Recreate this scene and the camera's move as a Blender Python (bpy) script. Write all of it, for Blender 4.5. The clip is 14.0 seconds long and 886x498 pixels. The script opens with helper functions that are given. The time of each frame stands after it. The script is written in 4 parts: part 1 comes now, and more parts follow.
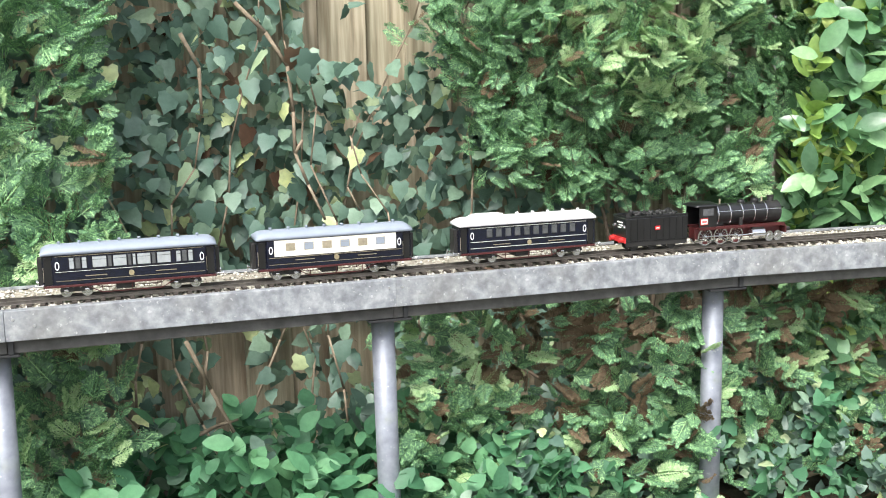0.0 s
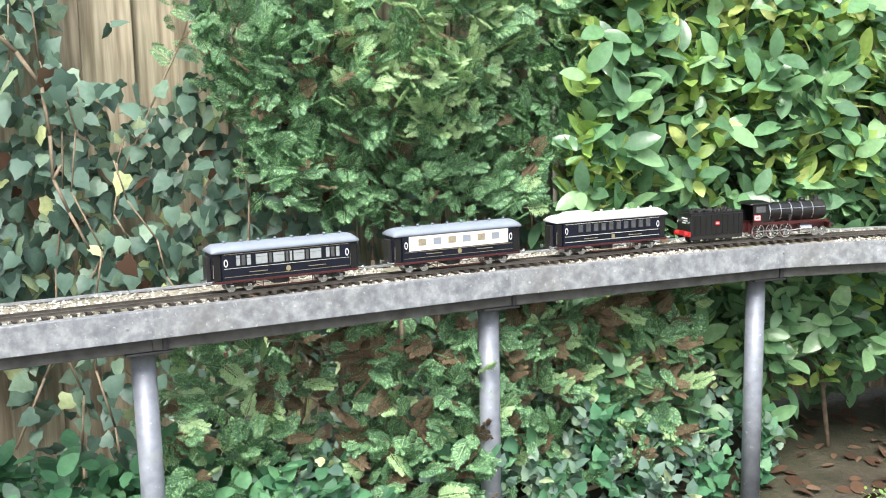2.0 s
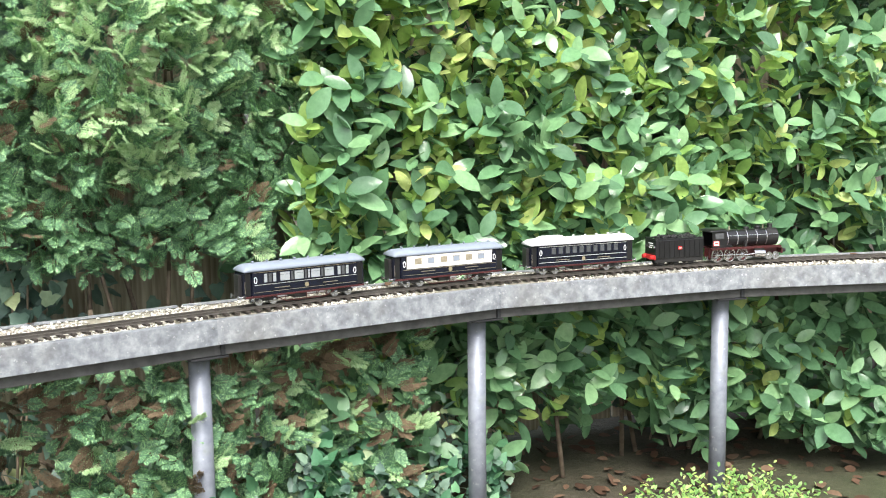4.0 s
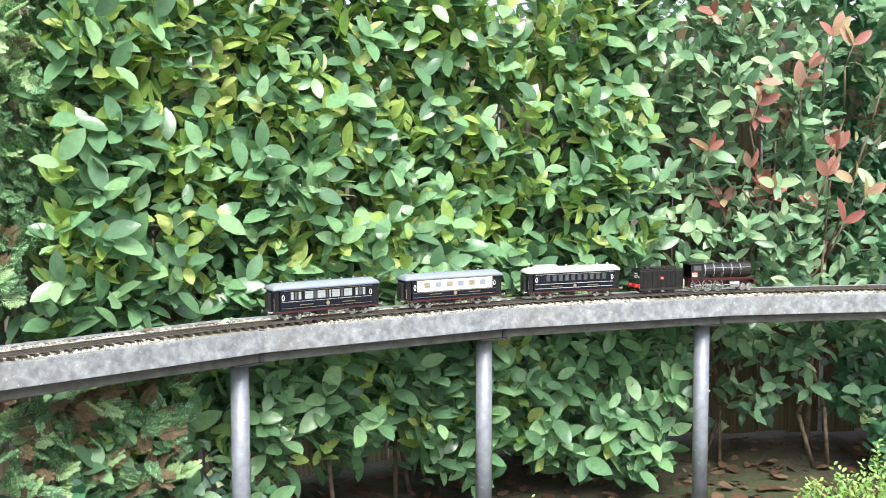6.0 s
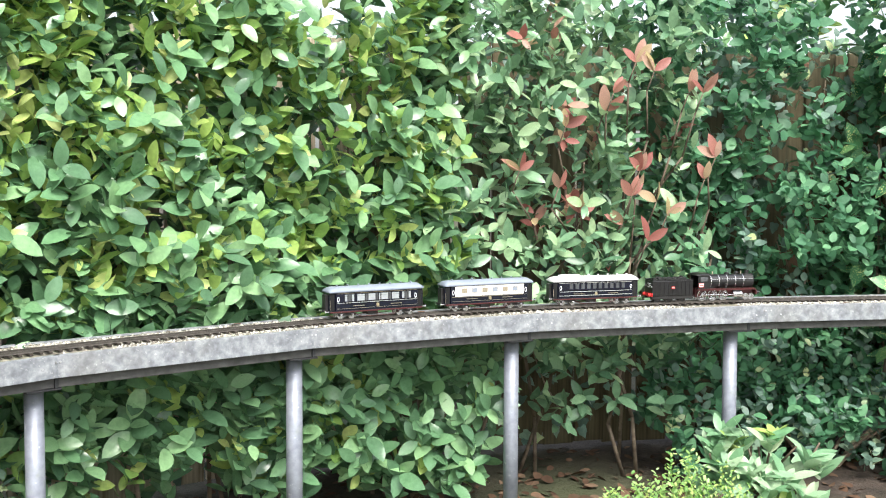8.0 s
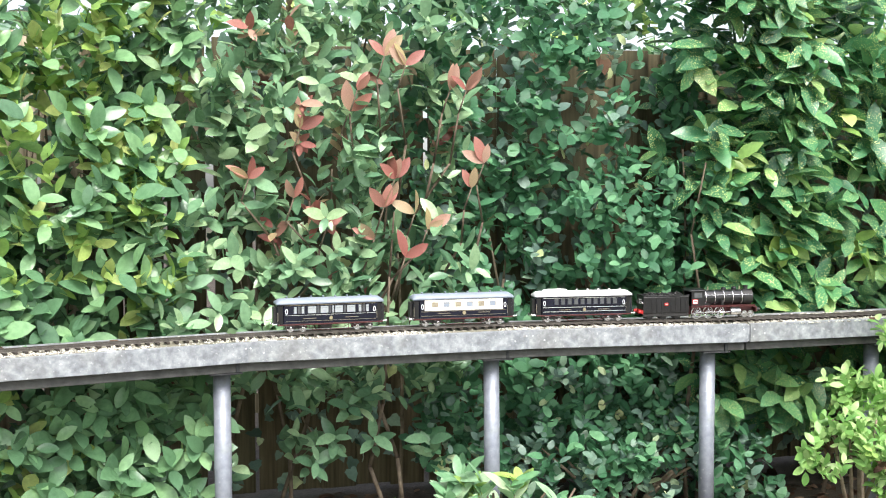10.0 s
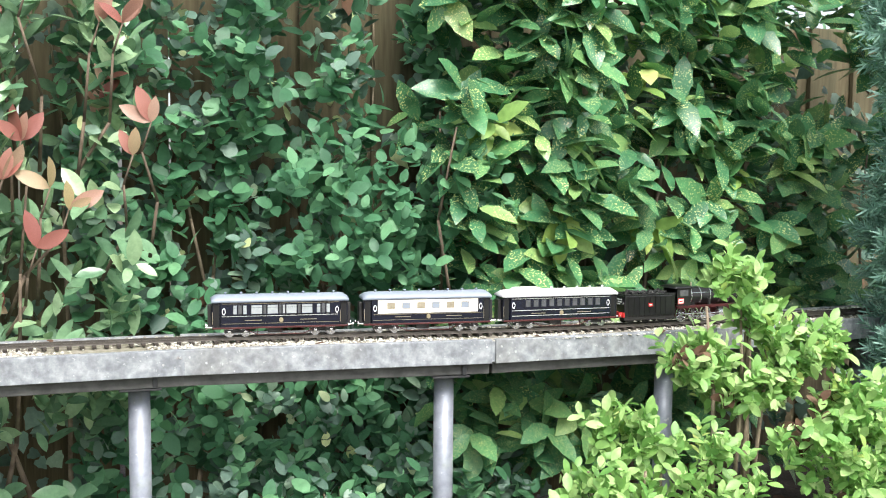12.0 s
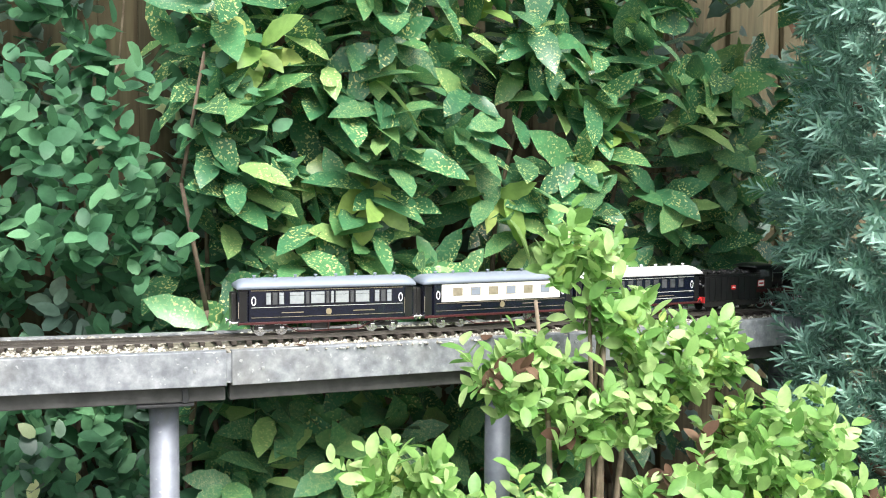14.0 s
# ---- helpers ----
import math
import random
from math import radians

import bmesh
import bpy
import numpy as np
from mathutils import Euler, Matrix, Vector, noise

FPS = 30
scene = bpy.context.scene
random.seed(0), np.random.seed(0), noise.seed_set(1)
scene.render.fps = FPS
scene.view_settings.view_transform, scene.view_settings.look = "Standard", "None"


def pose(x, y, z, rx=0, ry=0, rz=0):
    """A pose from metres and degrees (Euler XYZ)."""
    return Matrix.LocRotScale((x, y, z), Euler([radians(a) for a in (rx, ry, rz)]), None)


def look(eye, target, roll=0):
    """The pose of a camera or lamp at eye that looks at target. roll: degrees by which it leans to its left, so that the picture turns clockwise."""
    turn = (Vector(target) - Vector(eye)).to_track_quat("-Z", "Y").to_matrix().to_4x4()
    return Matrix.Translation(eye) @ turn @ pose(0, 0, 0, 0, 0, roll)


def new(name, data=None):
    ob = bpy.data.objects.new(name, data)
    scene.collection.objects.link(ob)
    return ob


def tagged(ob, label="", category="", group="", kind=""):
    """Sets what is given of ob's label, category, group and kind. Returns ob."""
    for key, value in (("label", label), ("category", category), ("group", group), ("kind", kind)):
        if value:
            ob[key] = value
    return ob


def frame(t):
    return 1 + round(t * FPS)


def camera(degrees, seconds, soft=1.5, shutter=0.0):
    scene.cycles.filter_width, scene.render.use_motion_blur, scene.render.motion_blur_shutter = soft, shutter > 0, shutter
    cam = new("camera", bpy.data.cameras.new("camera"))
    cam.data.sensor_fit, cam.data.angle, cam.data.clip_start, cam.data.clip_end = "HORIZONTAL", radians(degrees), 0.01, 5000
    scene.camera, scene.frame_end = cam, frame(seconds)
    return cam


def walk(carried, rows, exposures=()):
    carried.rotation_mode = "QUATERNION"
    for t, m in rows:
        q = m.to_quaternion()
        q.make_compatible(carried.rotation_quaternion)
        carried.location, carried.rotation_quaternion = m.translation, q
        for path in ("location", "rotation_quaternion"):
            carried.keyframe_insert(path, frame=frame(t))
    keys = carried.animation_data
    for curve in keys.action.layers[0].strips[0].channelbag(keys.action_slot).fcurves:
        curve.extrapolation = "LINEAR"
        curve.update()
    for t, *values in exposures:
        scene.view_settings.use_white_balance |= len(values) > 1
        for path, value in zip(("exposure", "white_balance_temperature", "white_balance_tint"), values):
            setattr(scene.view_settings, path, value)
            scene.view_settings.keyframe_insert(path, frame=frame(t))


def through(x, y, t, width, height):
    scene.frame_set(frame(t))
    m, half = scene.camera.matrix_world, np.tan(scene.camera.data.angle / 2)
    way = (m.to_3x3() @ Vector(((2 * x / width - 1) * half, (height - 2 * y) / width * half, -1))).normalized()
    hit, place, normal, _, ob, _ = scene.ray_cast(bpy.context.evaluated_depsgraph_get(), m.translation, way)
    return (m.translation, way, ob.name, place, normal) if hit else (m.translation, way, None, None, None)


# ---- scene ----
cam = camera(44.85, 14.0, soft=1.05)
PATH = [
    (0, (-0.120, 0.021, 1.108), (-0.028, 1.991, 0.775), -1.19),
    (0.5, (-0.143, 0.031, 1.112), (0.056, 1.995, 0.793), -0.97),
    (1, (-0.095, 0.043, 1.104), (0.180, 2.000, 0.793), -1.01),
    (1.5, (-0.068, 0.052, 1.104), (0.276, 1.998, 0.795), -1.24),
    (2, (0.009, 0.055, 1.104), (0.419, 1.989, 0.803), -1.26),
    (2.5, (0.084, 0.046, 1.112), (0.579, 1.962, 0.820), -1.43),
    (3, (0.156, 0.031, 1.126), (0.721, 1.931, 0.855), -1.08),
    (3.5, (0.216, 0.004, 1.131), (0.869, 1.876, 0.869), -1.08),
    (3.7, (0.235, -0.004, 1.139), (0.916, 1.858, 0.878), -1.02),
    (5.8, (0.338, -0.080, 1.129), (1.364, 1.629, 0.958), -0.35),
    (6, (0.350, -0.083, 1.135), (1.401, 1.610, 0.962), -0.22),
    (6.5, (0.377, -0.112, 1.144), (1.494, 1.539, 0.986), 0.05),
    (7, (0.402, -0.145, 1.154), (1.574, 1.467, 0.988), 0.05),
    (7.5, (0.432, -0.182, 1.164), (1.657, 1.391, 0.996), 0.36),
    (7.7, (0.427, -0.175, 1.164), (1.682, 1.374, 1.005), 0.44),
    (9.8, (1.229, -0.362, 1.144), (2.515, 1.163, 1.016), -0.39),
    (10, (1.344, -0.339, 1.104), (2.644, 1.177, 1.000), -0.18),
    (10.5, (1.609, -0.266, 1.118), (2.946, 1.215, 0.995), -0.03),
    (11, (1.873, -0.220, 1.140), (3.213, 1.255, 0.984), 0.36),
    (11.5, (2.130, -0.145, 1.151), (3.534, 1.266, 0.961), 0.57),
    (12, (2.388, -0.134, 1.083), (3.787, 1.287, 0.943), 0.52),
    (12.5, (2.630, -0.067, 1.045), (4.044, 1.341, 0.913), 0.47),
    (13, (2.860, -0.023, 1.016), (4.269, 1.391, 0.903), 0.60),
    (13.5, (3.061, 0.053, 0.989), (4.478, 1.460, 0.874), 0.39),
    (14, (3.243, 0.124, 0.970), (4.675, 1.515, 0.843), 0.39),
]
walk(cam, [(t, look(eye, target, roll)) for t, eye, target, roll in PATH])

# ---- light: bright overcast day, soft sun from behind the viewer's shoulder ----
SUN_EL, SUN_AZ = 52.0, 200.0
world = bpy.data.worlds.new("overcast_sky")
scene.world = world
world.use_nodes = True
wn = world.node_tree.nodes
sky = wn.new("ShaderNodeTexSky")
sky.sky_type, sky.sun_disc = "NISHITA", False
sky.sun_elevation, sky.sun_rotation = radians(SUN_EL), radians(SUN_AZ)
sky.air_density, sky.dust_density, sky.ozone_density = 1.0, 3.0, 1.0
pale = wn.new("ShaderNodeHueSaturation")
pale.inputs["Saturation"].default_value = 0.45
world.node_tree.links.new(sky.outputs[0], pale.inputs["Color"])
world.node_tree.links.new(pale.outputs[0], wn["Background"].inputs["Color"])
wn["Background"].inputs["Strength"].default_value = 0.15
sun = new("sun", bpy.data.lights.new("sun", "SUN"))
sun.data.energy, sun.data.angle, sun.data.color = 2.3, radians(30), (1.0, 0.97, 0.92)
sun.matrix_world = Matrix.Rotation(radians(180 - SUN_AZ), 4, "Z") @ Matrix.Rotation(radians(90 - SUN_EL), 4, "X")
scene.view_settings.exposure = 1.05

# ---- materials ----
def nodes_of(name):
    m = bpy.data.materials.new(name)
    m.use_nodes = True
    nt = m.node_tree
    return m, nt, nt.nodes, nt.links, nt.nodes["Principled BSDF"]


def chance(nt):
    """A random number for each loose piece and each object."""
    geo, info = nt.nodes.new("ShaderNodeNewGeometry"), nt.nodes.new("ShaderNodeObjectInfo")
    add = nt.nodes.new("ShaderNodeMath")
    add.operation = "ADD"
    nt.links.new(geo.outputs["Random Per Island"], add.inputs[0])
    nt.links.new(info.outputs["Random"], add.inputs[1])
    fr = nt.nodes.new("ShaderNodeMath")
    fr.operation = "FRACT"
    nt.links.new(add.outputs[0], fr.inputs[0])
    return fr.outputs[0]


def ramp_of(nt, source, stops):
    r = nt.nodes.new("ShaderNodeValToRGB")
    while len(r.color_ramp.elements) < len(stops):
        r.color_ramp.elements.new(0.5)
    for e, (p, c) in zip(r.color_ramp.elements, stops):
        e.position, e.color = p, (*c, 1)
    nt.links.new(source, r.inputs[0])
    return r.outputs[0]


def noise_of(nt, scale, detail=4.0, coord="Object", rough=0.6):
    tc, n = nt.nodes.new("ShaderNodeTexCoord"), nt.nodes.new("ShaderNodeTexNoise")
    n.inputs["Scale"].default_value, n.inputs["Detail"].default_value = scale, detail
    n.inputs["Roughness"].default_value = rough
    nt.links.new(tc.outputs[coord], n.inputs["Vector"])
    return n.outputs["Fac"]


def mixed(nt, fac, a, b, how="MIX"):
    m = nt.nodes.new("ShaderNodeMix")
    m.data_type, m.blend_type = "RGBA", how
    for s, v in ((m.inputs[0], fac), (m.inputs[6], a), (m.inputs[7], b)):
        if isinstance(v, (int, float)):
            s.default_value = v
        elif isinstance(v, tuple):
            s.default_value = (*v, 1)
        else:
            nt.links.new(v, s)
    return m.outputs[2]


def bumped(nt, bs, height, strength, distance=0.002):
    b = nt.nodes.new("ShaderNodeBump")
    b.inputs["Strength"].default_value, b.inputs["Distance"].default_value = strength, distance
    nt.links.new(height, b.inputs["Height"])
    nt.links.new(b.outputs[0], bs.inputs["Normal"])


def leaf_mat(name, stops, rough=0.35, through=0.22, spots=None, mottle=60, spec=0.5):
    m, nt, n, l, bs = nodes_of(name)
    col = ramp_of(nt, chance(nt), stops)
    ns = noise_of(nt, mottle, 3)
    shade = ramp_of(nt, ns, [(0.3, (0.72, 0.76, 0.7)), (0.7, (1.12, 1.1, 1.05))])
    col = mixed(nt, 0.8, col, shade, "MULTIPLY")
    if spots:
        tc, v = n.new("ShaderNodeTexCoord"), n.new("ShaderNodeTexNoise")
        v.inputs["Scale"].default_value, v.inputs["Detail"].default_value = 190, 1
        l.new(tc.outputs["Object"], v.inputs["Vector"])
        big = noise_of(nt, 14, 1)
        mask = ramp_of(nt, v.outputs["Fac"], [(0.57, (0, 0, 0)), (0.63, (1, 1, 1))])
        area = ramp_of(nt, big, [(0.42, (0.15, 0.15, 0.15)), (0.6, (1, 1, 1))])
        col = mixed(nt, mixed(nt, 1.0, mask, area, "MULTIPLY"), col, spots)
    l.new(col, bs.inputs["Base Color"])
    bs.inputs["Roughness"].default_value = rough
    bs.inputs["Specular IOR Level"].default_value = spec
    bumped(nt, bs, noise_of(nt, 120, 2), 0.25)
    tr, mx = n.new("ShaderNodeBsdfTranslucent"), n.new("ShaderNodeMixShader")
    l.new(col, tr.inputs["Color"])
    mx.inputs[0].default_value = through
    l.new(bs.outputs[0], mx.inputs[1])
    l.new(tr.outputs[0], mx.inputs[2])
    l.new(mx.outputs[0], n["Material Output"].inputs["Surface"])
    return m


def plain_mat(name, color, rough=0.5, metal=0.0, vary=0.15, scale=40, bump=0.0, spec=0.5, coat=0.0):
    m, nt, n, l, bs = nodes_of(name)
    lo, hi = tuple(c * (1 - vary) for c in color), tuple(min(1, c * (1 + vary)) for c in color)
    ns = noise_of(nt, scale, 6)
    l.new(ramp_of(nt, ns, [(0.3, lo), (0.7, hi)]), bs.inputs["Base Color"])
    bs.inputs["Roughness"].default_value, bs.inputs["Metallic"].default_value = rough, metal
    bs.inputs["Specular IOR Level"].default_value = spec
    bs.inputs["Coat Weight"].default_value = coat
    if bump:
        bumped(nt, bs, ns, bump)
    return m


def galvanised(name):
    m, nt, n, l, bs = nodes_of(name)
    a, b, c = noise_of(nt, 42, 4), noise_of(nt, 5, 3), noise_of(nt, 110, 3)
    col = ramp_of(nt, a, [(0.34, (0.21, 0.225, 0.245)), (0.48, (0.29, 0.31, 0.332)), (0.58, (0.36, 0.38, 0.405)), (0.70, (0.47, 0.49, 0.51))])
    col = mixed(nt, ramp_of(nt, b, [(0.55, (0, 0, 0)), (0.8, (0.4, 0.4, 0.4))]), col, (0.27, 0.25, 0.20))
    col = mixed(nt, ramp_of(nt, c, [(0.64, (0, 0, 0)), (0.72, (0.7, 0.7, 0.7))]), col, (0.66, 0.67, 0.68))
    col = mixed(nt, ramp_of(nt, noise_of(nt, 13, 4), [(0.66, (0, 0, 0)), (0.74, (0.6, 0.6, 0.6))]), col, (0.30, 0.20, 0.12))
    l.new(col, bs.inputs["Base Color"])
    bs.inputs["Metallic"].default_value = 0.25
    l.new(ramp_of(nt, a, [(0.3, (0.62, 0.62, 0.62)), (0.7, (0.42, 0.42, 0.42))]), bs.inputs["Roughness"])
    bumped(nt, bs, c, 0.2)
    return m


def bark_mat(name, a, b, scale=30):
    m, nt, n, l, bs = nodes_of(name)
    ns = noise_of(nt, scale, 6)
    l.new(ramp_of(nt, ns, [(0.3, a), (0.7, b)]), bs.inputs["Base Color"])
    bs.inputs["Roughness"].default_value = 0.85
    bumped(nt, bs, ns, 0.7, 0.004)
    return m


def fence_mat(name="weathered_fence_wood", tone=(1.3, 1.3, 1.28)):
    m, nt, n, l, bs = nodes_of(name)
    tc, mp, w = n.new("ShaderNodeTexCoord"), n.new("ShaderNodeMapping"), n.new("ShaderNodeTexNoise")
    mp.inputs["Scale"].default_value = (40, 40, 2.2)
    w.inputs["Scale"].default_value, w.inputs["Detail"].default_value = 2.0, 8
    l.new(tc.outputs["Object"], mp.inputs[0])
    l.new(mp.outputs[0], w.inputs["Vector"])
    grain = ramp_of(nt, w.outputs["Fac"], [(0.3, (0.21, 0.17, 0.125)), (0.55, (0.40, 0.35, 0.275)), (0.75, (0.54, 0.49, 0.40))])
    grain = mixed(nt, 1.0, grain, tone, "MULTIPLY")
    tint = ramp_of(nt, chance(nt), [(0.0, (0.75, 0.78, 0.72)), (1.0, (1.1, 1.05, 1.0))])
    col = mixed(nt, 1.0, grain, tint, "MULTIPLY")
    col = mixed(nt, ramp_of(nt, noise_of(nt, 3, 3), [(0.5, (0, 0, 0)), (0.8, (0.5, 0.5, 0.5))]), col, (0.13, 0.15, 0.09))
    l.new(col, bs.inputs["Base Color"])
    bs.inputs["Roughness"].default_value = 0.85
    bumped(nt, bs, w.outputs["Fac"], 0.5, 0.003)
    return m


def soil_mat():
    m, nt, n, l, bs = nodes_of("dark_garden_soil")
    a, b = noise_of(nt, 9, 8), noise_of(nt, 70, 4)
    col = ramp_of(nt, a, [(0.3, (0.035, 0.026, 0.02)), (0.6, (0.085, 0.066, 0.052)), (0.8, (0.13, 0.105, 0.085))])
    col = mixed(nt, 0.6, col, ramp_of(nt, b, [(0.3, (0.6, 0.6, 0.6)), (0.7, (1.3, 1.25, 1.2))]), "MULTIPLY")
    far = ramp_of(nt, noise_of(nt, 0.35, 2), [(0.45, (0, 0, 0)), (0.6, (0.6, 0.6, 0.6))])
    l.new(mixed(nt, far, col, (0.06, 0.09, 0.03)), bs.inputs["Base Color"])
    bs.inputs["Roughness"].default_value = 0.95
    bumped(nt, bs, b, 0.8, 0.01)
    return m


def deck_mat():
    m, nt, n, l, bs = nodes_of("weathered_ballast_bed")
    a, b = noise_of(nt, 45, 6), noise_of(nt, 4, 3)
    col = ramp_of(nt, a, [(0.3, (0.19, 0.17, 0.13)), (0.55, (0.36, 0.33, 0.27)), (0.75, (0.55, 0.52, 0.45))])
    col = mixed(nt, ramp_of(nt, b, [(0.5, (0, 0, 0)), (0.7, (0.6, 0.6, 0.6))]), col, (0.16, 0.17, 0.09))
    l.new(col, bs.inputs["Base Color"])
    bs.inputs["Roughness"].default_value = 0.9
    bumped(nt, bs, a, 0.9, 0.004)
    return m


def post_mat():
    """Galvanised tube with algae and lichen patches."""
    m, nt, n, l, bs = nodes_of("galvanised_tube")
    a, b = noise_of(nt, 22, 4), noise_of(nt, 6, 4)
    col = ramp_of(nt, a, [(0.3, (0.22, 0.24, 0.285)), (0.7, (0.38, 0.405, 0.465))])
    col = mixed(nt, ramp_of(nt, b, [(0.56, (0, 0, 0)), (0.7, (0.75, 0.75, 0.75))]), col, (0.24, 0.27, 0.15))
    col = mixed(nt, ramp_of(nt, noise_of(nt, 60, 2), [(0.68, (0, 0, 0)), (0.72, (0.7, 0.7, 0.7))]), col, (0.55, 0.56, 0.58))
    l.new(col, bs.inputs["Base Color"])
    bs.inputs["Metallic"].default_value, bs.inputs["Roughness"].default_value = 0.3, 0.5
    bumped(nt, bs, a, 0.15)
    return m


GALV, TUBE, FENCE, SOIL, DECK = galvanised("galvanised_steel"), post_mat(), fence_mat(), soil_mat(), deck_mat()
# same grain multiplied to a darker brown, for boards beyond s 2.6
FENCE_DARK = fence_mat("dark_brown_fence_wood", (0.30, 0.29, 0.21))
JOIST = plain_mat("dark_grey_joist", (0.10, 0.10, 0.095), 0.8, 0, 0.35, 25, 0.3)
SHOE = plain_mat("dark_bracket_steel", (0.05, 0.052, 0.055), 0.6, 0.4, 0.3)
BOLT = plain_mat("bright_screw_steel", (0.72, 0.73, 0.75), 0.35, 0.8, 0.1)
RAIL = plain_mat("rail_brown_steel", (0.13, 0.118, 0.105), 0.38, 0.5, 0.3, 60)
SLEEPER = plain_mat("tarred_sleeper", (0.045, 0.037, 0.03), 0.85, 0, 0.35, 80, 0.4)
STONE = leaf_mat("ballast_chips", [(0.0, (0.16, 0.14, 0.12)), (0.3, (0.42, 0.39, 0.34)), (0.65, (0.62, 0.60, 0.55)), (1.0, (0.82, 0.80, 0.76))], 0.9, 0.0)
BARK = bark_mat("brown_bark", (0.07, 0.05, 0.035), (0.22, 0.17, 0.12))
VINE = bark_mat("pale_ivy_stem", (0.16, 0.12, 0.08), (0.36, 0.29, 0.21))
LAUREL = leaf_mat("laurel_leaf", [(0.0, (0.107, 0.212, 0.123)), (0.5, (0.168, 0.341, 0.173)), (1.0, (0.304, 0.51, 0.259))], 0.2, 0.16)
LAUREL_NEW = leaf_mat("young_laurel_leaf", [(0.0, (0.255, 0.45, 0.128)), (0.6, (0.446, 0.623, 0.171)), (1.0, (0.67, 0.748, 0.3))], 0.35, 0.3)
PHOT = leaf_mat("photinia_leaf", [(0.0, (0.118, 0.245, 0.143)), (0.6, (0.237, 0.409, 0.238)), (1.0, (0.447, 0.615, 0.357))], 0.24, 0.18)
PHOT_RED = leaf_mat("red_photinia_leaf", [(0.0, (0.36, 0.125, 0.11)), (0.5, (0.50, 0.215, 0.18)), (0.8, (0.54, 0.36, 0.28)), (1.0, (0.517, 0.42, 0.218))], 0.35, 0.3)
AUCUBA = leaf_mat("spotted_aucuba_leaf", [(0.0, (0.05, 0.175, 0.085)), (0.6, (0.085, 0.27, 0.128)), (0.85, (0.138, 0.36, 0.14)), (1.0, (0.326, 0.51, 0.187))], 0.3, 0.2, (0.72, 0.748, 0.309))
IVY = leaf_mat("ivy_leaf", [(0.0, (0.089, 0.162, 0.132)), (0.6, (0.163, 0.269, 0.216)), (0.92, (0.269, 0.391, 0.283)), (1.0, (0.777, 0.85, 0.431))], 0.4, 0.15)
GREENCOVER = leaf_mat("soft_green_leaf", [(0.0, (0.06, 0.175, 0.095)), (0.6, (0.105, 0.29, 0.15)), (1.0, (0.2, 0.44, 0.23))], 0.5, 0.3)
AZALEA = leaf_mat("azalea_leaf", [(0.0, (0.16, 0.36, 0.095)), (0.5, (0.31, 0.54, 0.165)), (1.0, (0.50, 0.68, 0.30))], 0.4, 0.3)
RHODO = leaf_mat("rhododendron_leaf", [(0.0, (0.169, 0.359, 0.185)), (0.6, (0.315, 0.516, 0.317)), (1.0, (0.532, 0.651, 0.449))], 0.35, 0.25)
THUJA = leaf_mat("thuja_spray", [(0.0, (0.097, 0.205, 0.128)), (0.6, (0.208, 0.41, 0.216)), (1.0, (0.474, 0.778, 0.386))], 0.6, 0.2)
THUJA_NEW = leaf_mat("young_thuja_spray", [(0.0, (0.368, 0.609, 0.281)), (1.0, (0.677, 0.85, 0.523))], 0.6, 0.25)
THUJA_DRY = leaf_mat("dry_brown_spray", [(0.0, (0.11, 0.08, 0.048)), (1.0, (0.26, 0.19, 0.12))], 0.9, 0.1)
YEW = leaf_mat("blue_green_yew_needle", [(0.0, (0.13, 0.26, 0.21)), (0.6, (0.24, 0.44, 0.36)), (1.0, (0.46, 0.69, 0.60))], 0.5, 0.1)
DEAD = leaf_mat("dead_brown_leaf", [(0.0, (0.065, 0.033, 0.018)), (0.6, (0.143, 0.078, 0.048)), (1.0, (0.247, 0.162, 0.108))], 0.9, 0.1)
NAVY = plain_mat("navy_lacquer", (0.006, 0.008, 0.02), 0.22, 0, 0.2, 60, 0, 0.6, 0.4)
BLACK = plain_mat("black_lacquer", (0.012, 0.012, 0.013), 0.28, 0, 0.25, 60, 0, 0.6, 0.3)
MATT = plain_mat("matt_black_iron", (0.035, 0.034, 0.033), 0.42, 0.35, 0.3)
CREAM = plain_mat("cream_lacquer", (0.84, 0.81, 0.70), 0.35, 0, 0.05, 40)
ROOFGREY = plain_mat("pale_grey_roof_paint", (0.26, 0.30, 0.36), 0.5, 0, 0.06, 40)
ROOFWHITE = plain_mat("white_roof_paint", (0.82, 0.81, 0.82), 0.5, 0, 0.05, 40)
GOLD = plain_mat("gold_lining", (0.33, 0.28, 0.17), 0.4, 0.3, 0.1)
BUFF = plain_mat("pale_buff_lining", (0.60, 0.60, 0.52), 0.5, 0, 0.1)
MAROON = plain_mat("dark_red_solebar", (0.065, 0.013, 0.013), 0.45, 0, 0.2)
RED = plain_mat("signal_red_paint", (0.55, 0.03, 0.03), 0.4, 0, 0.15)
CHROME = plain_mat("bright_steel", (0.75, 0.75, 0.76), 0.22, 0.95, 0.08)
BRASS = plain_mat("pale_brass_band", (0.75, 0.66, 0.50), 0.3, 0.8, 0.1)
WHITE = plain_mat("white_enamel", (0.85, 0.85, 0.83), 0.4, 0, 0.05)
CURTAIN = plain_mat("pale_blind_behind_glass", (0.36, 0.39, 0.40), 0.12, 0, 0.15, 90, 0, 0.8, 0.8)
DARKGLASS = plain_mat("dark_window_glass", (0.09, 0.095, 0.10), 0.08, 0, 0.3, 60, 0, 0.8, 0.8)
BLIND = plain_mat("beige_blind_behind_glass", (0.33, 0.29, 0.21), 0.2, 0, 0.2, 90, 0, 0.7, 0.6)
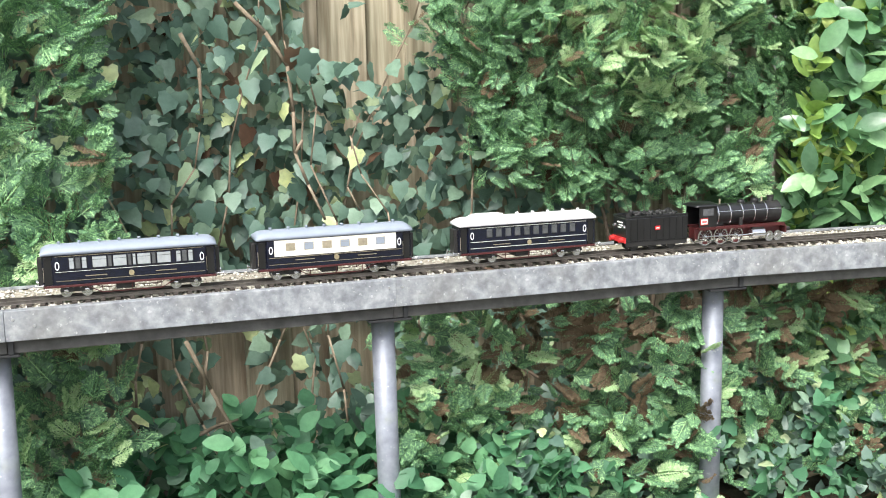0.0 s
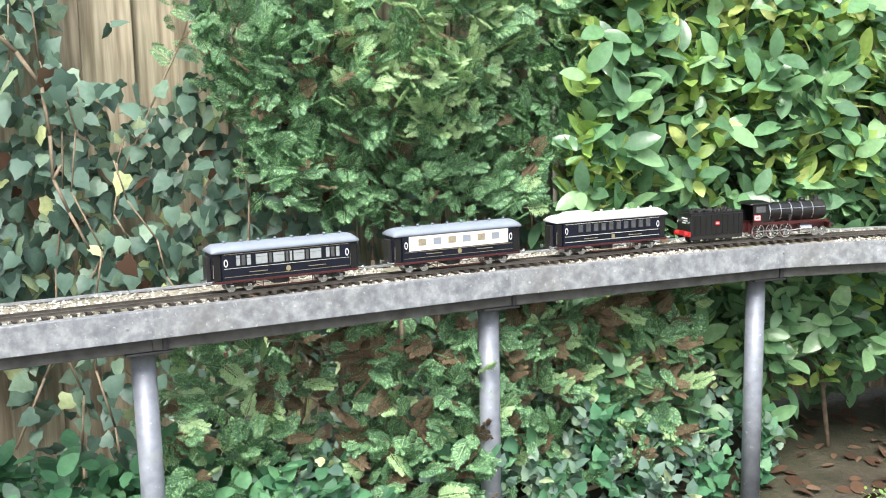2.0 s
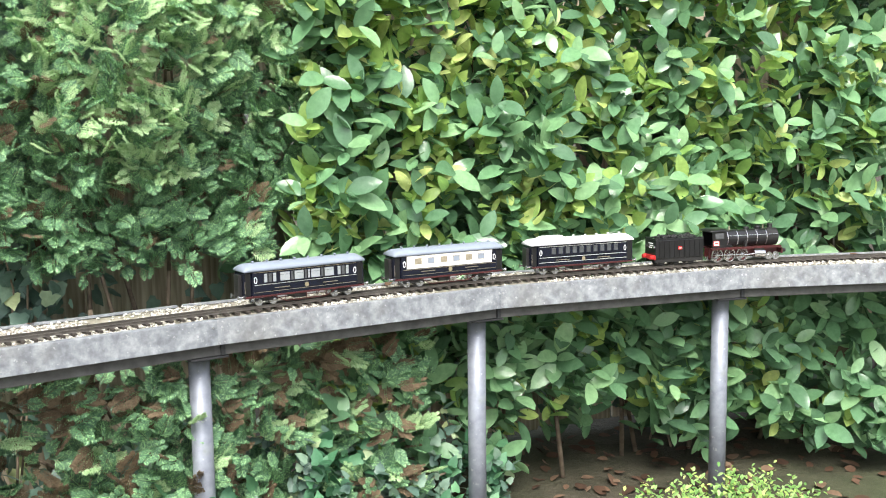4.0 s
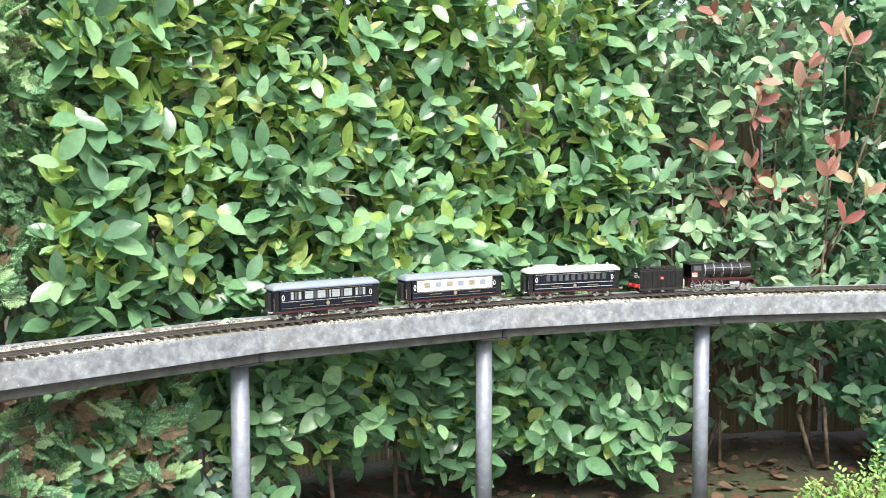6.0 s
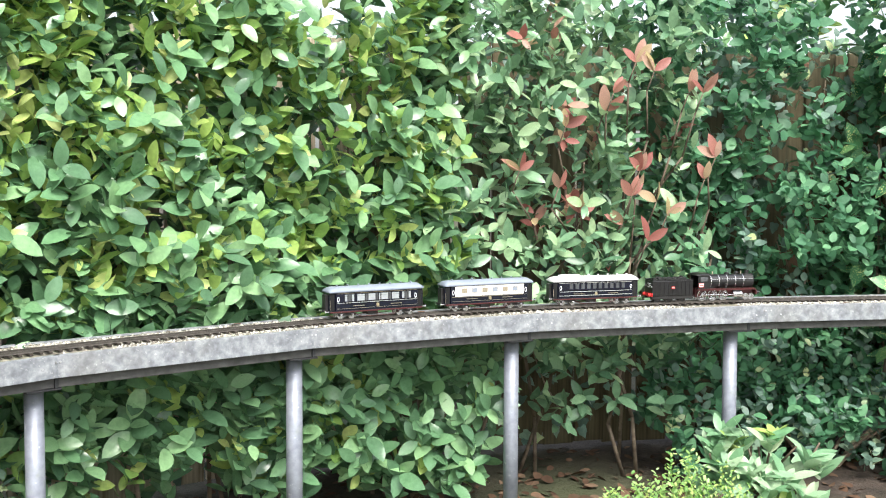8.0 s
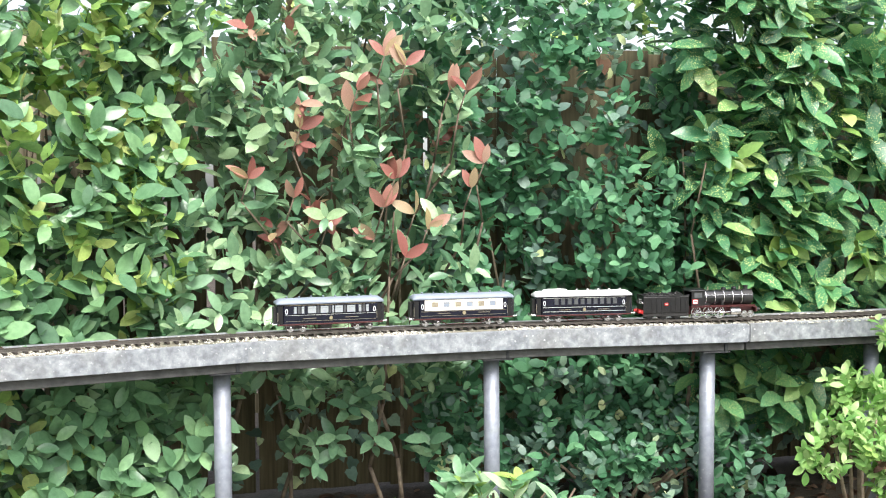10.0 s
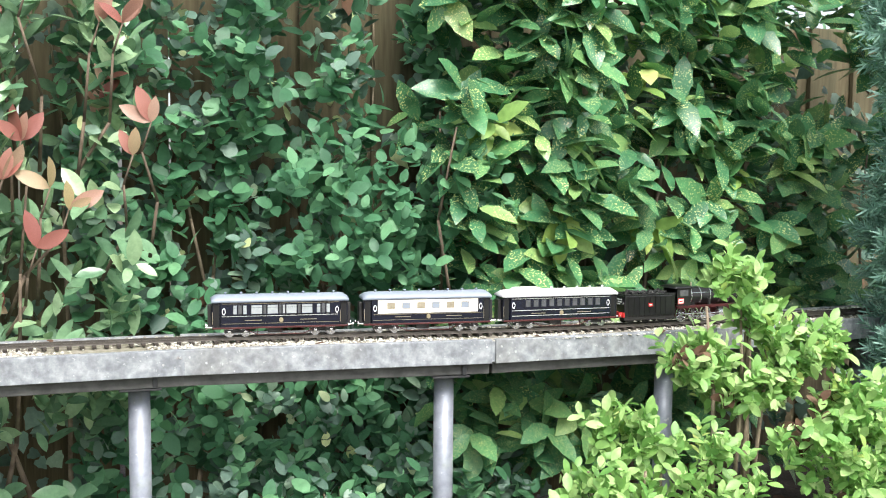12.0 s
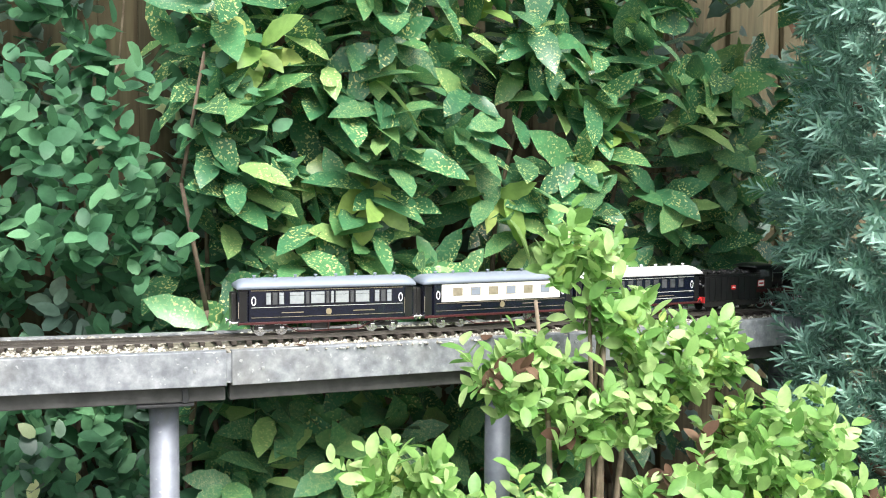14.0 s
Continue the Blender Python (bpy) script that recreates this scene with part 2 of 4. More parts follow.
COAL = plain_mat("coal", (0.012, 0.012, 0.012), 0.5, 0, 0.4, 90, 0.8)

# ---- the railway's line, in plan ----
KNOTS = [(-2.05, 1.651), (-1.45, 1.815), (-0.85, 1.98), (-0.25, 2.144), (0.25, 2.281), (0.75, 2.402), (1.25, 2.493), (1.75, 2.503), (2.25, 2.457), (2.811, 2.318), (3.177, 2.172), (3.557, 2.004), (3.868, 1.835), (4.172, 1.660), (4.445, 1.517), (4.738, 1.393), (5.059, 1.283), (5.397, 1.173), (5.990, 0.987), (6.590, 0.807)]


def dense_line(kn, n=40):
    p = [np.array(k, float) for k in kn]
    p = [2 * p[0] - p[1], *p, 2 * p[-1] - p[-2]]
    out = []
    for i in range(1, len(p) - 2):
        a, b, c, d = p[i - 1:i + 3]
        for u in np.arange(n) / n:
            out.append(0.5 * (2 * b + (c - a) * u + (2 * a - 5 * b + 4 * c - d) * u * u + (3 * b - a - 3 * c + d) * u ** 3))
    return np.array(out + [p[-2]])


LINE = dense_line(KNOTS)
TAN = np.gradient(LINE, axis=0)
TAN /= np.linalg.norm(TAN, axis=1)[:, None]
LINE = LINE + 0.034 * np.c_[-TAN[:, 1], TAN[:, 0]]
ARC = np.r_[0, np.cumsum(np.linalg.norm(np.diff(LINE, axis=0), axis=1))]
ARC -= np.interp(0, LINE[:, 0], ARC)


def spot(s, off=0.0):
    """The plan point s metres along the line and off metres behind it, with the line's heading there."""
    s = np.asarray(s, float)
    x, y = np.interp(s, ARC, LINE[:, 0]), np.interp(s, ARC, LINE[:, 1])
    tx, ty = np.interp(s, ARC, TAN[:, 0]), np.interp(s, ARC, TAN[:, 1])
    ln = np.hypot(tx, ty)
    tx, ty = tx / ln, ty / ln
    return x - ty * off, y + tx * off, np.arctan2(ty, tx)


def on_line(s, off, z):
    x, y, h = spot(s, off)
    return Matrix.Translation((float(x), float(y), z)) @ Matrix.Rotation(float(h), 4, "Z")


# ---- building helpers ----
def part(name, bm, material, parent=None, label="", smooth=False):
    me = bpy.data.meshes.new(name)
    bm.to_mesh(me)
    bm.free()
    for m in material if isinstance(material, (list, tuple)) else [material]:
        me.materials.append(m)
    if smooth:
        me.shade_smooth()
    ob = new(name, me)
    ob.parent = parent
    if label:
        ob["label"] = label
    return ob


def box(bm, x0, x1, y0, y1, z0, z1, bevel=0.0):
    r = bmesh.ops.create_cube(bm, size=1)
    bmesh.ops.transform(bm, verts=r["verts"], matrix=Matrix.Translation(((x0 + x1) / 2, (y0 + y1) / 2, (z0 + z1) / 2)) @ Matrix.Diagonal((x1 - x0, y1 - y0, z1 - z0, 1)))
    if bevel:
        edges = list({e for v in r["verts"] for e in v.link_edges})
        bmesh.ops.bevel(bm, geom=edges, offset=bevel, segments=2, affect="EDGES", profile=0.5)
    return bm


def rod(bm, a, b, r0, r1=None, n=12):
    a, b = Vector(a), Vector(b)
    d = b - a
    m = Matrix.Translation((a + b) / 2) @ d.to_track_quat("Z", "Y").to_matrix().to_4x4()
    bmesh.ops.create_cone(bm, cap_ends=True, segments=n, radius1=r0, radius2=r0 if r1 is None else r1, depth=d.length, matrix=m)
    return bm


def boxed(name, dims, material, parent=None, bevel=0.0, label=""):
    return part(name, box(bmesh.new(), *dims, bevel), material, parent, label)


def rodded(name, a, b, r, material, parent=None, r1=None, n=12, label=""):
    return part(name, rod(bmesh.new(), a, b, r, r1, n), material, parent, label, smooth=False)


def raw_mesh(name, verts, faces, mats, index=None, smooth=True):
    me = bpy.data.meshes.new(name)
    me.from_pydata(verts.tolist() if hasattr(verts, "tolist") else verts, [], faces)
    for m in mats:
        me.materials.append(m)
    if index is not None:
        me.polygons.foreach_set("material_index", np.asarray(index, np.int32))
    if smooth:
        me.shade_smooth()
    me.update()
    return me


# ---- ground ----
def ground():
    rng = np.random.default_rng(3)
    xs = np.unique(np.r_[-200, -60, -20, -8, np.arange(-4, 8, 0.12), 10, 20, 60, 200])
    ys = np.unique(np.r_[-200, -60, -20, -8, -3, np.arange(-1, 5, 0.12), 8, 20, 60, 200])
    verts = [(x, y, 0.02 * noise.noise((x * 2, y * 2, 0)) + 0.012 * noise.noise((x * 9, y * 9, 3))) for y in ys for x in xs]
    w = len(xs)
    faces = [(j * w + i, j * w + i + 1, (j + 1) * w + i + 1, (j + 1) * w + i) for j in range(len(ys) - 1) for i in range(w - 1)]
    ob = new("ground", raw_mesh("ground", verts, faces, [SOIL]))
    tagged(ob, "dark bare garden soil strewn with dead leaves", "ground", kind="structure")


ground()


# ---- fence behind the planting ----
def fence():
    top = tagged(new("wooden_fence"), "vertical board fence, pale weathered then dark brown, behind shrubs", "fence")
    rng = np.random.default_rng(5)
    meshes = []
    for k in range(10):
        bm = box(bmesh.new(), -0.066, 0.066, -0.009, 0.009, 0, 1.62, 0.003)
        me = bpy.data.meshes.new("board")
        bm.to_mesh(me)
        bm.free()
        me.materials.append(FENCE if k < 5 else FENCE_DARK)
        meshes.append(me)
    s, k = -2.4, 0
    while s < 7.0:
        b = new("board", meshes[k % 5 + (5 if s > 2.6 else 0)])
        b.parent = top
        b.matrix_local = on_line(s, 0.78 + 0.022 * (k % 2), 0.02 + rng.uniform(-0.012, 0.012)) @ Matrix.Rotation(rng.uniform(-0.006, 0.006), 4, "Y")
        s += 0.118
        k += 1
    for z in (0.35, 1.35):
        for i in range(10):
            s0 = -2.4 + i
            x0, y0, _ = spot(s0, 0.84)
            x1, y1, _ = spot(s0 + 0.99, 0.84)
            rodlike = bmesh.new()
            a, b2 = Vector((float(x0), float(y0), z)), Vector((float(x1), float(y1), z))
            box(rodlike, -(b2 - a).length / 2, (b2 - a).length / 2, -0.018, 0.018, -0.035, 0.035)
            rail = part("cross_rail", rodlike, FENCE, top)
            rail.matrix_local = Matrix.Translation((a + b2) / 2) @ Matrix.Rotation(math.atan2(b2.y - a.y, b2.x - a.x), 4, "Z")


fence()

# ---- the raised track bed ----
JOINTS = [-1.62, -0.875, -0.145, 0.645, 1.412, 2.16, 2.936, 3.782, 4.492, 5.10, 5.79, 6.45]
POSTS = [-1.65, -0.90, -0.153, 0.631, 1.384, 2.136, 2.878, 3.688, 4.396, 5.002, 5.71, 6.37]
TOP, FACE_LOW, JOIST_LOW, HALF, BACK = 0.693, 0.637, 0.609, 0.083, 0.155


def track_off(s):
    """How far behind the posts the track lies on its bed."""
    return np.interp(s, [-0.5, 0.4, 2.0, 3.3, 5.0], [-0.03, -0.018, 0.010, 0.035, 0.02])




def bed_section(s0, s1):
    x0, y0, _ = spot(s0)
    x1, y1, _ = spot(s1)
    ln, h = math.hypot(x1 - x0, y1 - y0) - 0.0008, math.atan2(y1 - y0, x1 - x0)
    top = tagged(new("track_bed_section"), "straight galvanised steel trough section carrying the ballasted track", "track bed", "sections of the raised railway")
    top.matrix_world = Matrix.Translation(((float(x0) + float(x1)) / 2, (float(y0) + float(y1)) / 2, 0)) @ Matrix.Rotation(h, 4, "Z")
    a = ln / 2
    for side, name in ((-1, "front_channel"), (1, "back_channel")):
        bm = bmesh.new()
        y = -HALF if side < 0 else BACK
        box(bm, -a, a, y - 0.0025, y + 0.0025, FACE_LOW, TOP, 0.001)
        box(bm, -a, a, min(y, y - side * 0.022), max(y, y - side * 0.022), FACE_LOW, FACE_LOW + 0.004)
        box(bm, -a, a, min(y, y - side * 0.014), max(y, y - side * 0.014), TOP - 0.003, TOP + 0.001)
        part(name, bm, GALV, top, "mottled galvanised steel channel")
    boxed("splice_plate", (a - 0.03, a + 0.012, -HALF + 0.003, -HALF + 0.006, FACE_LOW + 0.004, TOP - 0.004), GALV, top)
    # dark grey strips below the channel faces, set back from them
    for y in (-0.052, 0.118):
        boxed("joist", (-a, a, y - 0.011, y + 0.011, JOIST_LOW, FACE_LOW + 0.02), JOIST, top, 0.002, "dark grey joist set back under the trough")
    boxed("deck_board", (-a, a, -HALF + 0.003, BACK - 0.003, TOP - 0.022, TOP - 0.006), DECK, top, 0, "weathered ballast bed")
    for x in (-a + 0.014, -a + 0.05, a - 0.014, a - 0.05):
        for z in (TOP - 0.016 - 0.014 * (abs(x) < a - 0.03),):
            rodded("screw", (x, -HALF - 0.004, z), (x, -HALF - 0.002, z), 0.0028, BOLT, top, n=8)


for s0, s1 in zip(JOINTS, JOINTS[1:]):
    bed_section(s0, s1)


def support_post(s):
    top = tagged(new("support_post"), "round galvanised steel tube post holding up the track", "post", "posts under the raised railway")
    top.matrix_world = on_line(s, 0.0, 0)
    rng = random.Random(int(s * 100))
    bm = bmesh.new()
    rod(bm, (rng.uniform(-0.006, 0.006), rng.uniform(-0.004, 0.004), -0.02), (0, 0, JOIST_LOW - 0.006), 0.0242, n=28)
    part("tube", bm, TUBE, top, smooth=True)
    boxed("head_plate", (-0.045, 0.045, -0.068, 0.135, JOIST_LOW - 0.006, JOIST_LOW - 0.001), SHOE, top, 0.001, "dark steel bearing plate")
    boxed("clamp", (0.026, 0.036, -0.07, 0.135, JOIST_LOW, FACE_LOW + 0.002), SHOE, top, 0.001)


for s in POSTS:
    support_post(s)

# ---- rails and sleepers ----
RAILTOP = 0.703


def railway():
    top = tagged(new("model_railway_track"), "narrow two-rail model track with dark sleepers in pale ballast", "track")
    for off in (-0.0165, 0.0165):
        ss = np.arange(-1.6, 6.4, 0.05)
        prof = [(-0.0024, 0), (0.0024, 0), (0.0006, 0.0012), (0.0006, 0.0042), (0.0011, 0.005), (0.0011, 0.0065), (-0.0011, 0.0065), (-0.0011, 0.005), (-0.0006, 0.0042), (-0.0006, 0.0012)]
        verts, faces, n = [], [], len(prof)
        for s in ss:
            for py, pz in prof:
                x, y, _ = spot(s, off + py + track_off(s))
                verts.append((float(x), float(y), RAILTOP - 0.0065 + pz))
        for i in range(len(ss) - 1):
            faces += [(i * n + k, i * n + (k + 1) % n, (i + 1) * n + (k + 1) % n, (i + 1) * n + k) for k in range(n)]
        ob = new("rail", raw_mesh("rail", verts, faces, [RAIL], smooth=False))
        ob.parent = top
    me = bpy.data.meshes.new("sleeper")
    bm = box(bmesh.new(), -0.0045, 0.0045, -0.031, 0.031, 0, 0.006, 0.0008)
    bm.to_mesh(me)
    bm.free()
    me.materials.append(SLEEPER)
    rng = np.random.default_rng(8)
    for s in np.arange(-1.2, 6.2, 0.0262):
        b = new("sleeper", me)
        b.parent = top
        b.matrix_local = on_line(s, float(track_off(s)) + rng.normal(0, 0.001), RAILTOP - 0.0125) @ Matrix.Rotation(rng.normal(0, 0.03), 4, "Z")


railway()


def ballast():
    rng = np.random.default_rng(11)
    n = 34000
    s = rng.uniform(-1.5, 6.35, n)
    off = np.where(rng.random(n) < 0.45, rng.uniform(-0.079, 0.0, n), rng.uniform(0.0, 0.15, n))
    x, y, _ = spot(s, off)
    patch = np.array([noise.noise((a * 5, b * 5, 1)) for a, b in zip(x, y)])
    keep = patch + rng.normal(0, 0.25, n) > -0.08
    x, y = x[keep], y[keep]
    tpl = np.array([(1, 0, 0), (-1, 0, 0), (0, 1, 0), (0, -1, 0), (0, 0, 0.8), (0, 0, -0.8)], float)
    f = [(0, 2, 4), (2, 1, 4), (1, 3, 4), (3, 0, 4), (2, 0, 5), (1, 2, 5), (3, 1, 5), (0, 3, 5)]
    verts, faces = [], []
    for i in range(len(x)):
        r = rng.uniform(0.0018, 0.0048)
        v = tpl * r * rng.uniform(0.6, 1.3, (6, 1))
        a = rng.uniform(0, 6.28)
        c, sn = math.cos(a), math.sin(a)
        v = v @ np.array([(c, sn, 0), (-sn, c, 0), (0, 0, 1)])
        verts.append(v + (x[i], y[i], TOP - 0.005 + r * 0.45))
        faces += [tuple(6 * i + k for k in q) for q in f]
    ob = new("ballast", raw_mesh("ballast", np.concatenate(verts), faces, [STONE], smooth=False))
    tagged(ob, "pale grey stone chips scattered over the track bed", "ballast", kind="stuff")


ballast()


# ---- leaves ----
def leaf_tpl(width=0.4, curl=0.15, fold=0.18, tip=1.6, n=6, teeth=0.0):
    """A leaf one unit long along x, facing z: midrib and two edges."""
    v, f = [], []
    for i in range(n + 1):
        u = i / n
        w = width * 0.5 * (math.sin(math.pi * u ** (0.85 + 0.18 * (tip - 1))) ** 0.7 if 0 < u < 1 else 0.0)
        w *= 1 + (teeth if i % 2 else -teeth)
        z = -curl * u * u
        if i in (0, n):
            v.append((u, 0, z))
        else:
            v += [(u, 0, z), (u, w, z + fold * w), (u, -w, z + fold * w)]
    last = len(v) - 1
    f += [(0, 1, 2), (0, 3, 1)]
    for i in range(1, n - 1):
        a, b = 1 + 3 * (i - 1), 1 + 3 * i
        f += [(a, b, b + 1, a + 1), (a + 2, b + 2, b, a)]
    a = 1 + 3 * (n - 2)
    f += [(a, last, a + 1), (a + 2, last, a)]
    return np.array(v), f


def ivy_tpl():
    pts = [(0, 0), (-0.10, 0.22), (0.06, 0.44), (0.26, 0.37), (0.5, 0.36), (0.68, 0.2), (1.0, 0), (0.68, -0.2), (0.5, -0.36), (0.26, -0.37), (0.06, -0.44), (-0.10, -0.22)]
    v = [(0.28, 0, 0.05)] + [(x, y, -0.10 * (x - 0.3) ** 2 - 0.35 * y * y + 0.02) for x, y in pts]
    n = len(pts)
    return np.array(v), [(0, 1 + (i + 1) % n, 1 + i) for i in range(n)]


def spray_tpl(pairs=7, fern=0.55, seed=0):
    """A flat feathery conifer spray one unit long along x."""
    rng = np.random.default_rng(seed)
    v, f = [], []

    def blade(a, d, ln, w, z):
        d = d / np.linalg.norm(d)
        p = np.array([-d[1], d[0]])
        k = len(v)
        m, e = a + d * ln * 0.55, a + d * ln
        v.extend([(*(a + p * w * 0.5), z), (*(a - p * w * 0.5), z), (*(m - p * w), z + 0.02), (*(m + p * w), z + 0.02), (*e, z - 0.03)])
        f.extend([(k, k + 1, k + 2, k + 3), (k + 3, k + 2, k + 4)])

    blade(np.array([0.0, 0.0]), np.array([1.0, 0.0]), 1.0, 0.014, 0)
    for i in range(pairs):
        u = 0.12 + 0.8 * i / pairs
        ln = fern * (1 - 0.75 * u) * rng.uniform(0.8, 1.15)
        for sd in (1, -1):
            a = np.array([u, 0.0])
            d = np.array([0.72, 0.72 * sd])
            blade(a, d, ln, 0.017, rng.uniform(-0.03, 0.03))
            for q in (0.25, 0.45, 0.65, 0.82):
                blade(a + d / np.linalg.norm(d) * ln * q, np.array([1.0, 0.1 * sd]), ln * 0.5 * (1.2 - q), 0.018, rng.uniform(-0.03, 0.03))
                blade(a + d / np.linalg.norm(d) * ln * q, np.array([0.1, 1.0 * sd]), ln * 0.4 * (1.2 - q), 0.018, rng.uniform(-0.03, 0.03))
    return np.array(v), f


def needle_tpl(n=34, seed=0):
    rng = np.random.default_rng(seed)
    v, f = [(0, 0.012, 0), (0, -0.012, 0), (0.9, -0.008, 0), (0.9, 0.008, 0)], [(0, 1, 2, 3)]
    for i in range(n):
        u, a = 0.08 + 0.9 * i / n, i * 2.4
        o = np.array([u, 0, 0])
        d = np.array([0.62, math.cos(a) * 0.75, math.sin(a) * 0.75])
        side = np.cross(d, (1, 0, 0))
        side /= np.linalg.norm(side)
        ln = rng.uniform(0.28, 0.4)
        k = len(v)
        v += [tuple(o + side * 0.022), tuple(o - side * 0.022), tuple(o + d * ln * 0.7 - side * 0.026), tuple(o + d * ln * 0.7 + side * 0.026), tuple(o + d * ln)]
        f += [(k, k + 1, k + 2, k + 3), (k + 3, k + 2, k + 4)]
    return np.array(v), f


def unit(a):
    return a / np.maximum(np.linalg.norm(a, axis=-1, keepdims=True), 1e-9)


def frames(along, face):
    """Turns whose x runs along and whose z leans to face."""
    x = unit(along)
    y = unit(np.cross(face, x))
    return np.stack([x, y, np.cross(x, y)], -1)


def merged(name, tpl, turns, places, sizes, mats, index, parent=None):
    tv, tf = tpl
    verts = np.einsum("kij,nj->kni", turns, tv) * sizes[:, None, None] + places[:, None]
    n = len(tv)
    faces = [tuple(k * n + i for i in q) for k in range(len(places)) for q in tf]
    ob = new(name, raw_mesh(name, verts.reshape(-1, 3), faces, mats, np.repeat(index, len(tf))))
    ob.parent = parent
    return ob


def picked(name, tpl, turns, places, sizes, mats, index, parent):
    """Single leaves as parts of their plant, sharing one mesh for each colour."""
    shared = [raw_mesh(name, tpl[0], tpl[1], [m]) for m in mats]
    for r, p, s, i in zip(turns, places, sizes, index):
        ob = new(name, shared[int(i)])
        ob.parent = parent
        ob.matrix_local = Matrix.Translation(p) @ Matrix(r.tolist()).to_4x4() @ Matrix.Scale(float(s), 4)


def stems(name, lines, material, parent, r0=0.008, r1=0.003):
    for pts in lines:
        bm = bmesh.new()
        for i in range(len(pts) - 1):
            a, b = i / (len(pts) - 1), (i + 1) / (len(pts) - 1)
            rod(bm, pts[i], pts[i + 1], r0 + (r1 - r0) * a, r0 + (r1 - r0) * b, 7)
        part(name, bm, material, parent, smooth=True)


def shoots(rng, s, off, z, per, spread=(0.7, 1.25), lean=(0.45, 0.75), jitter=0.45, gap=0.02, droop=0.0):
    """Rosettes of leaves round shoot tips: places, turns and the number of the shoot for each leaf."""
    x, y, h = spot(s, off)
    out = np.stack([np.sin(h), -np.cos(h), 0 * h], -1)
    up = np.array([0, 0, 1.0])
    d = unit(out * lean[0] + up * lean[1] + rng.normal(0, jitter, (len(s), 3)))
    k = np.repeat(np.arange(len(s)), per)
    j = np.tile(np.arange(per), len(s))
    D = d[k]
    e1 = unit(np.cross(D, rng.normal(0, 1, 3) + np.array([0.3, 0.2, 0.1])))
    e2 = np.cross(D, e1)
    a = j * 2.4 + rng.uniform(0, 6.28, len(s))[k]
    el = rng.uniform(*spread, len(k)) * (0.55 + 0.45 * (per - j) / per)
    along = D * np.cos(el)[:, None] + (e1 * np.cos(a)[:, None] + e2 * np.sin(a)[:, None]) * np.sin(el)[:, None]
    along[:, 2] -= droop
    along = unit(along)
    face = unit(D * 0.8 + out[k] * 0.35 + up * 0.35 + rng.normal(0, 0.15, (len(k), 3)))
    places = np.stack([x, y, z], -1)[k] + D * (j - per / 2)[:, None] * gap * -1
    return places, frames(along, face), k


def shrub(name, label, tpl, size, region, count, per, mats, weights, seed, loose=200, stem_mat=None, stem_lines=(), young=None, group="", leaf="leaf", **kw):
    """A shrub: stems, a joined mass of leaves and the nearest leaves as parts."""
    rng = np.random.default_rng(seed)
    top = tagged(new(name), label, "shrub", group)
    s, off, z = region(rng, count)
    places, turns, k = shoots(rng, s, off, z, per, **kw)
    sizes = size * rng.uniform(0.65, 1.15, len(k))
    index = rng.choice(len(mats), len(s), p=np.array(weights) / sum(weights))[k]
    if young is not None:
        index = young(rng, s, off, z, index, k)
    sizes = np.where(index == 1, sizes * 0.85, sizes)
    near = np.zeros(len(k), bool)
    near[np.argsort(off[k] + rng.uniform(0, 0.05, len(k)))[:loose]] = True
    if loose:
        picked(leaf, tpl, turns[near], places[near], sizes[near], mats, index[near], top)
    mass = merged("foliage", tpl, turns[~near], places[~near], sizes[~near], mats, index[~near], top)
    mass["kind"] = "stuff"
    if len(stem_lines):
        stems("stem", stem_lines, stem_mat or BARK, top)
    return top


def wall_region(s0, s1, z0, z1, base, amp=0.07, depth=0.09, under=None, hole=None):
    """Points near an uneven leafy face between s0 and s1; under: its offset below the track bed."""
    def pick(rng, n):
        s, z = rng.uniform(s0, s1, n * 2), rng.uniform(z0, z1, n * 2)
        w = np.array([noise.noise((a * 2.6, b * 2.6, s0)) for a, b in zip(s, z)])
        b = np.full(n * 2, base) if under is None else np.where(z < 0.6, under, base)
        off = b + amp * w + rng.exponential(depth, n * 2)
        off = np.where((z > 0.56) & (off < 0.18), 0.18 + rng.uniform(0, 0.05, n * 2), off)
        keep = off < 0.74
        if hole is not None:
            keep &= ~hole(s, z, rng)
        i = np.where(keep)[0][:n]
        return s[i], off[i], z[i]
    return pick


def bent(rng, s, off, z0, z1, ds=0.1, do=0.05, n=6):
    """A crooked stem from z0 up to z1."""
    pts = []
    e, g = rng.normal(0, ds), rng.normal(0, do)
    for i in range(n):
        u = i / (n - 1)
        x, y, _ = spot(s + e * u + rng.normal(0, 0.02), off + g * u + rng.normal(0, 0.012))
        pts.append((float(x), float(y), z0 + (z1 - z0) * u))
    return pts


LAUREL_TPL, PHOT_TPL = leaf_tpl(0.5, 0.16, 0.22, 1.6), leaf_tpl(0.42, 0.14, 0.25, 1.7)
AUCUBA_TPL, AZALEA_TPL = leaf_tpl(0.44, 0.2, 0.22, 1.4, 7, 0.07), leaf_tpl(0.5, 0.12, 0.25, 2.2)
RHODO_TPL, COVER_TPL = leaf_tpl(0.36, 0.15, 0.2), leaf_tpl(0.62, 0.15, 0.12, 1.0, 6, 0.04)
IVY_TPL, SPRAY_TPL, YEW_TPL = ivy_tpl(), spray_tpl(), needle_tpl()
FERN_TPL = spray_tpl(11, 0.5, 3)
R = np.random.default_rng(77)


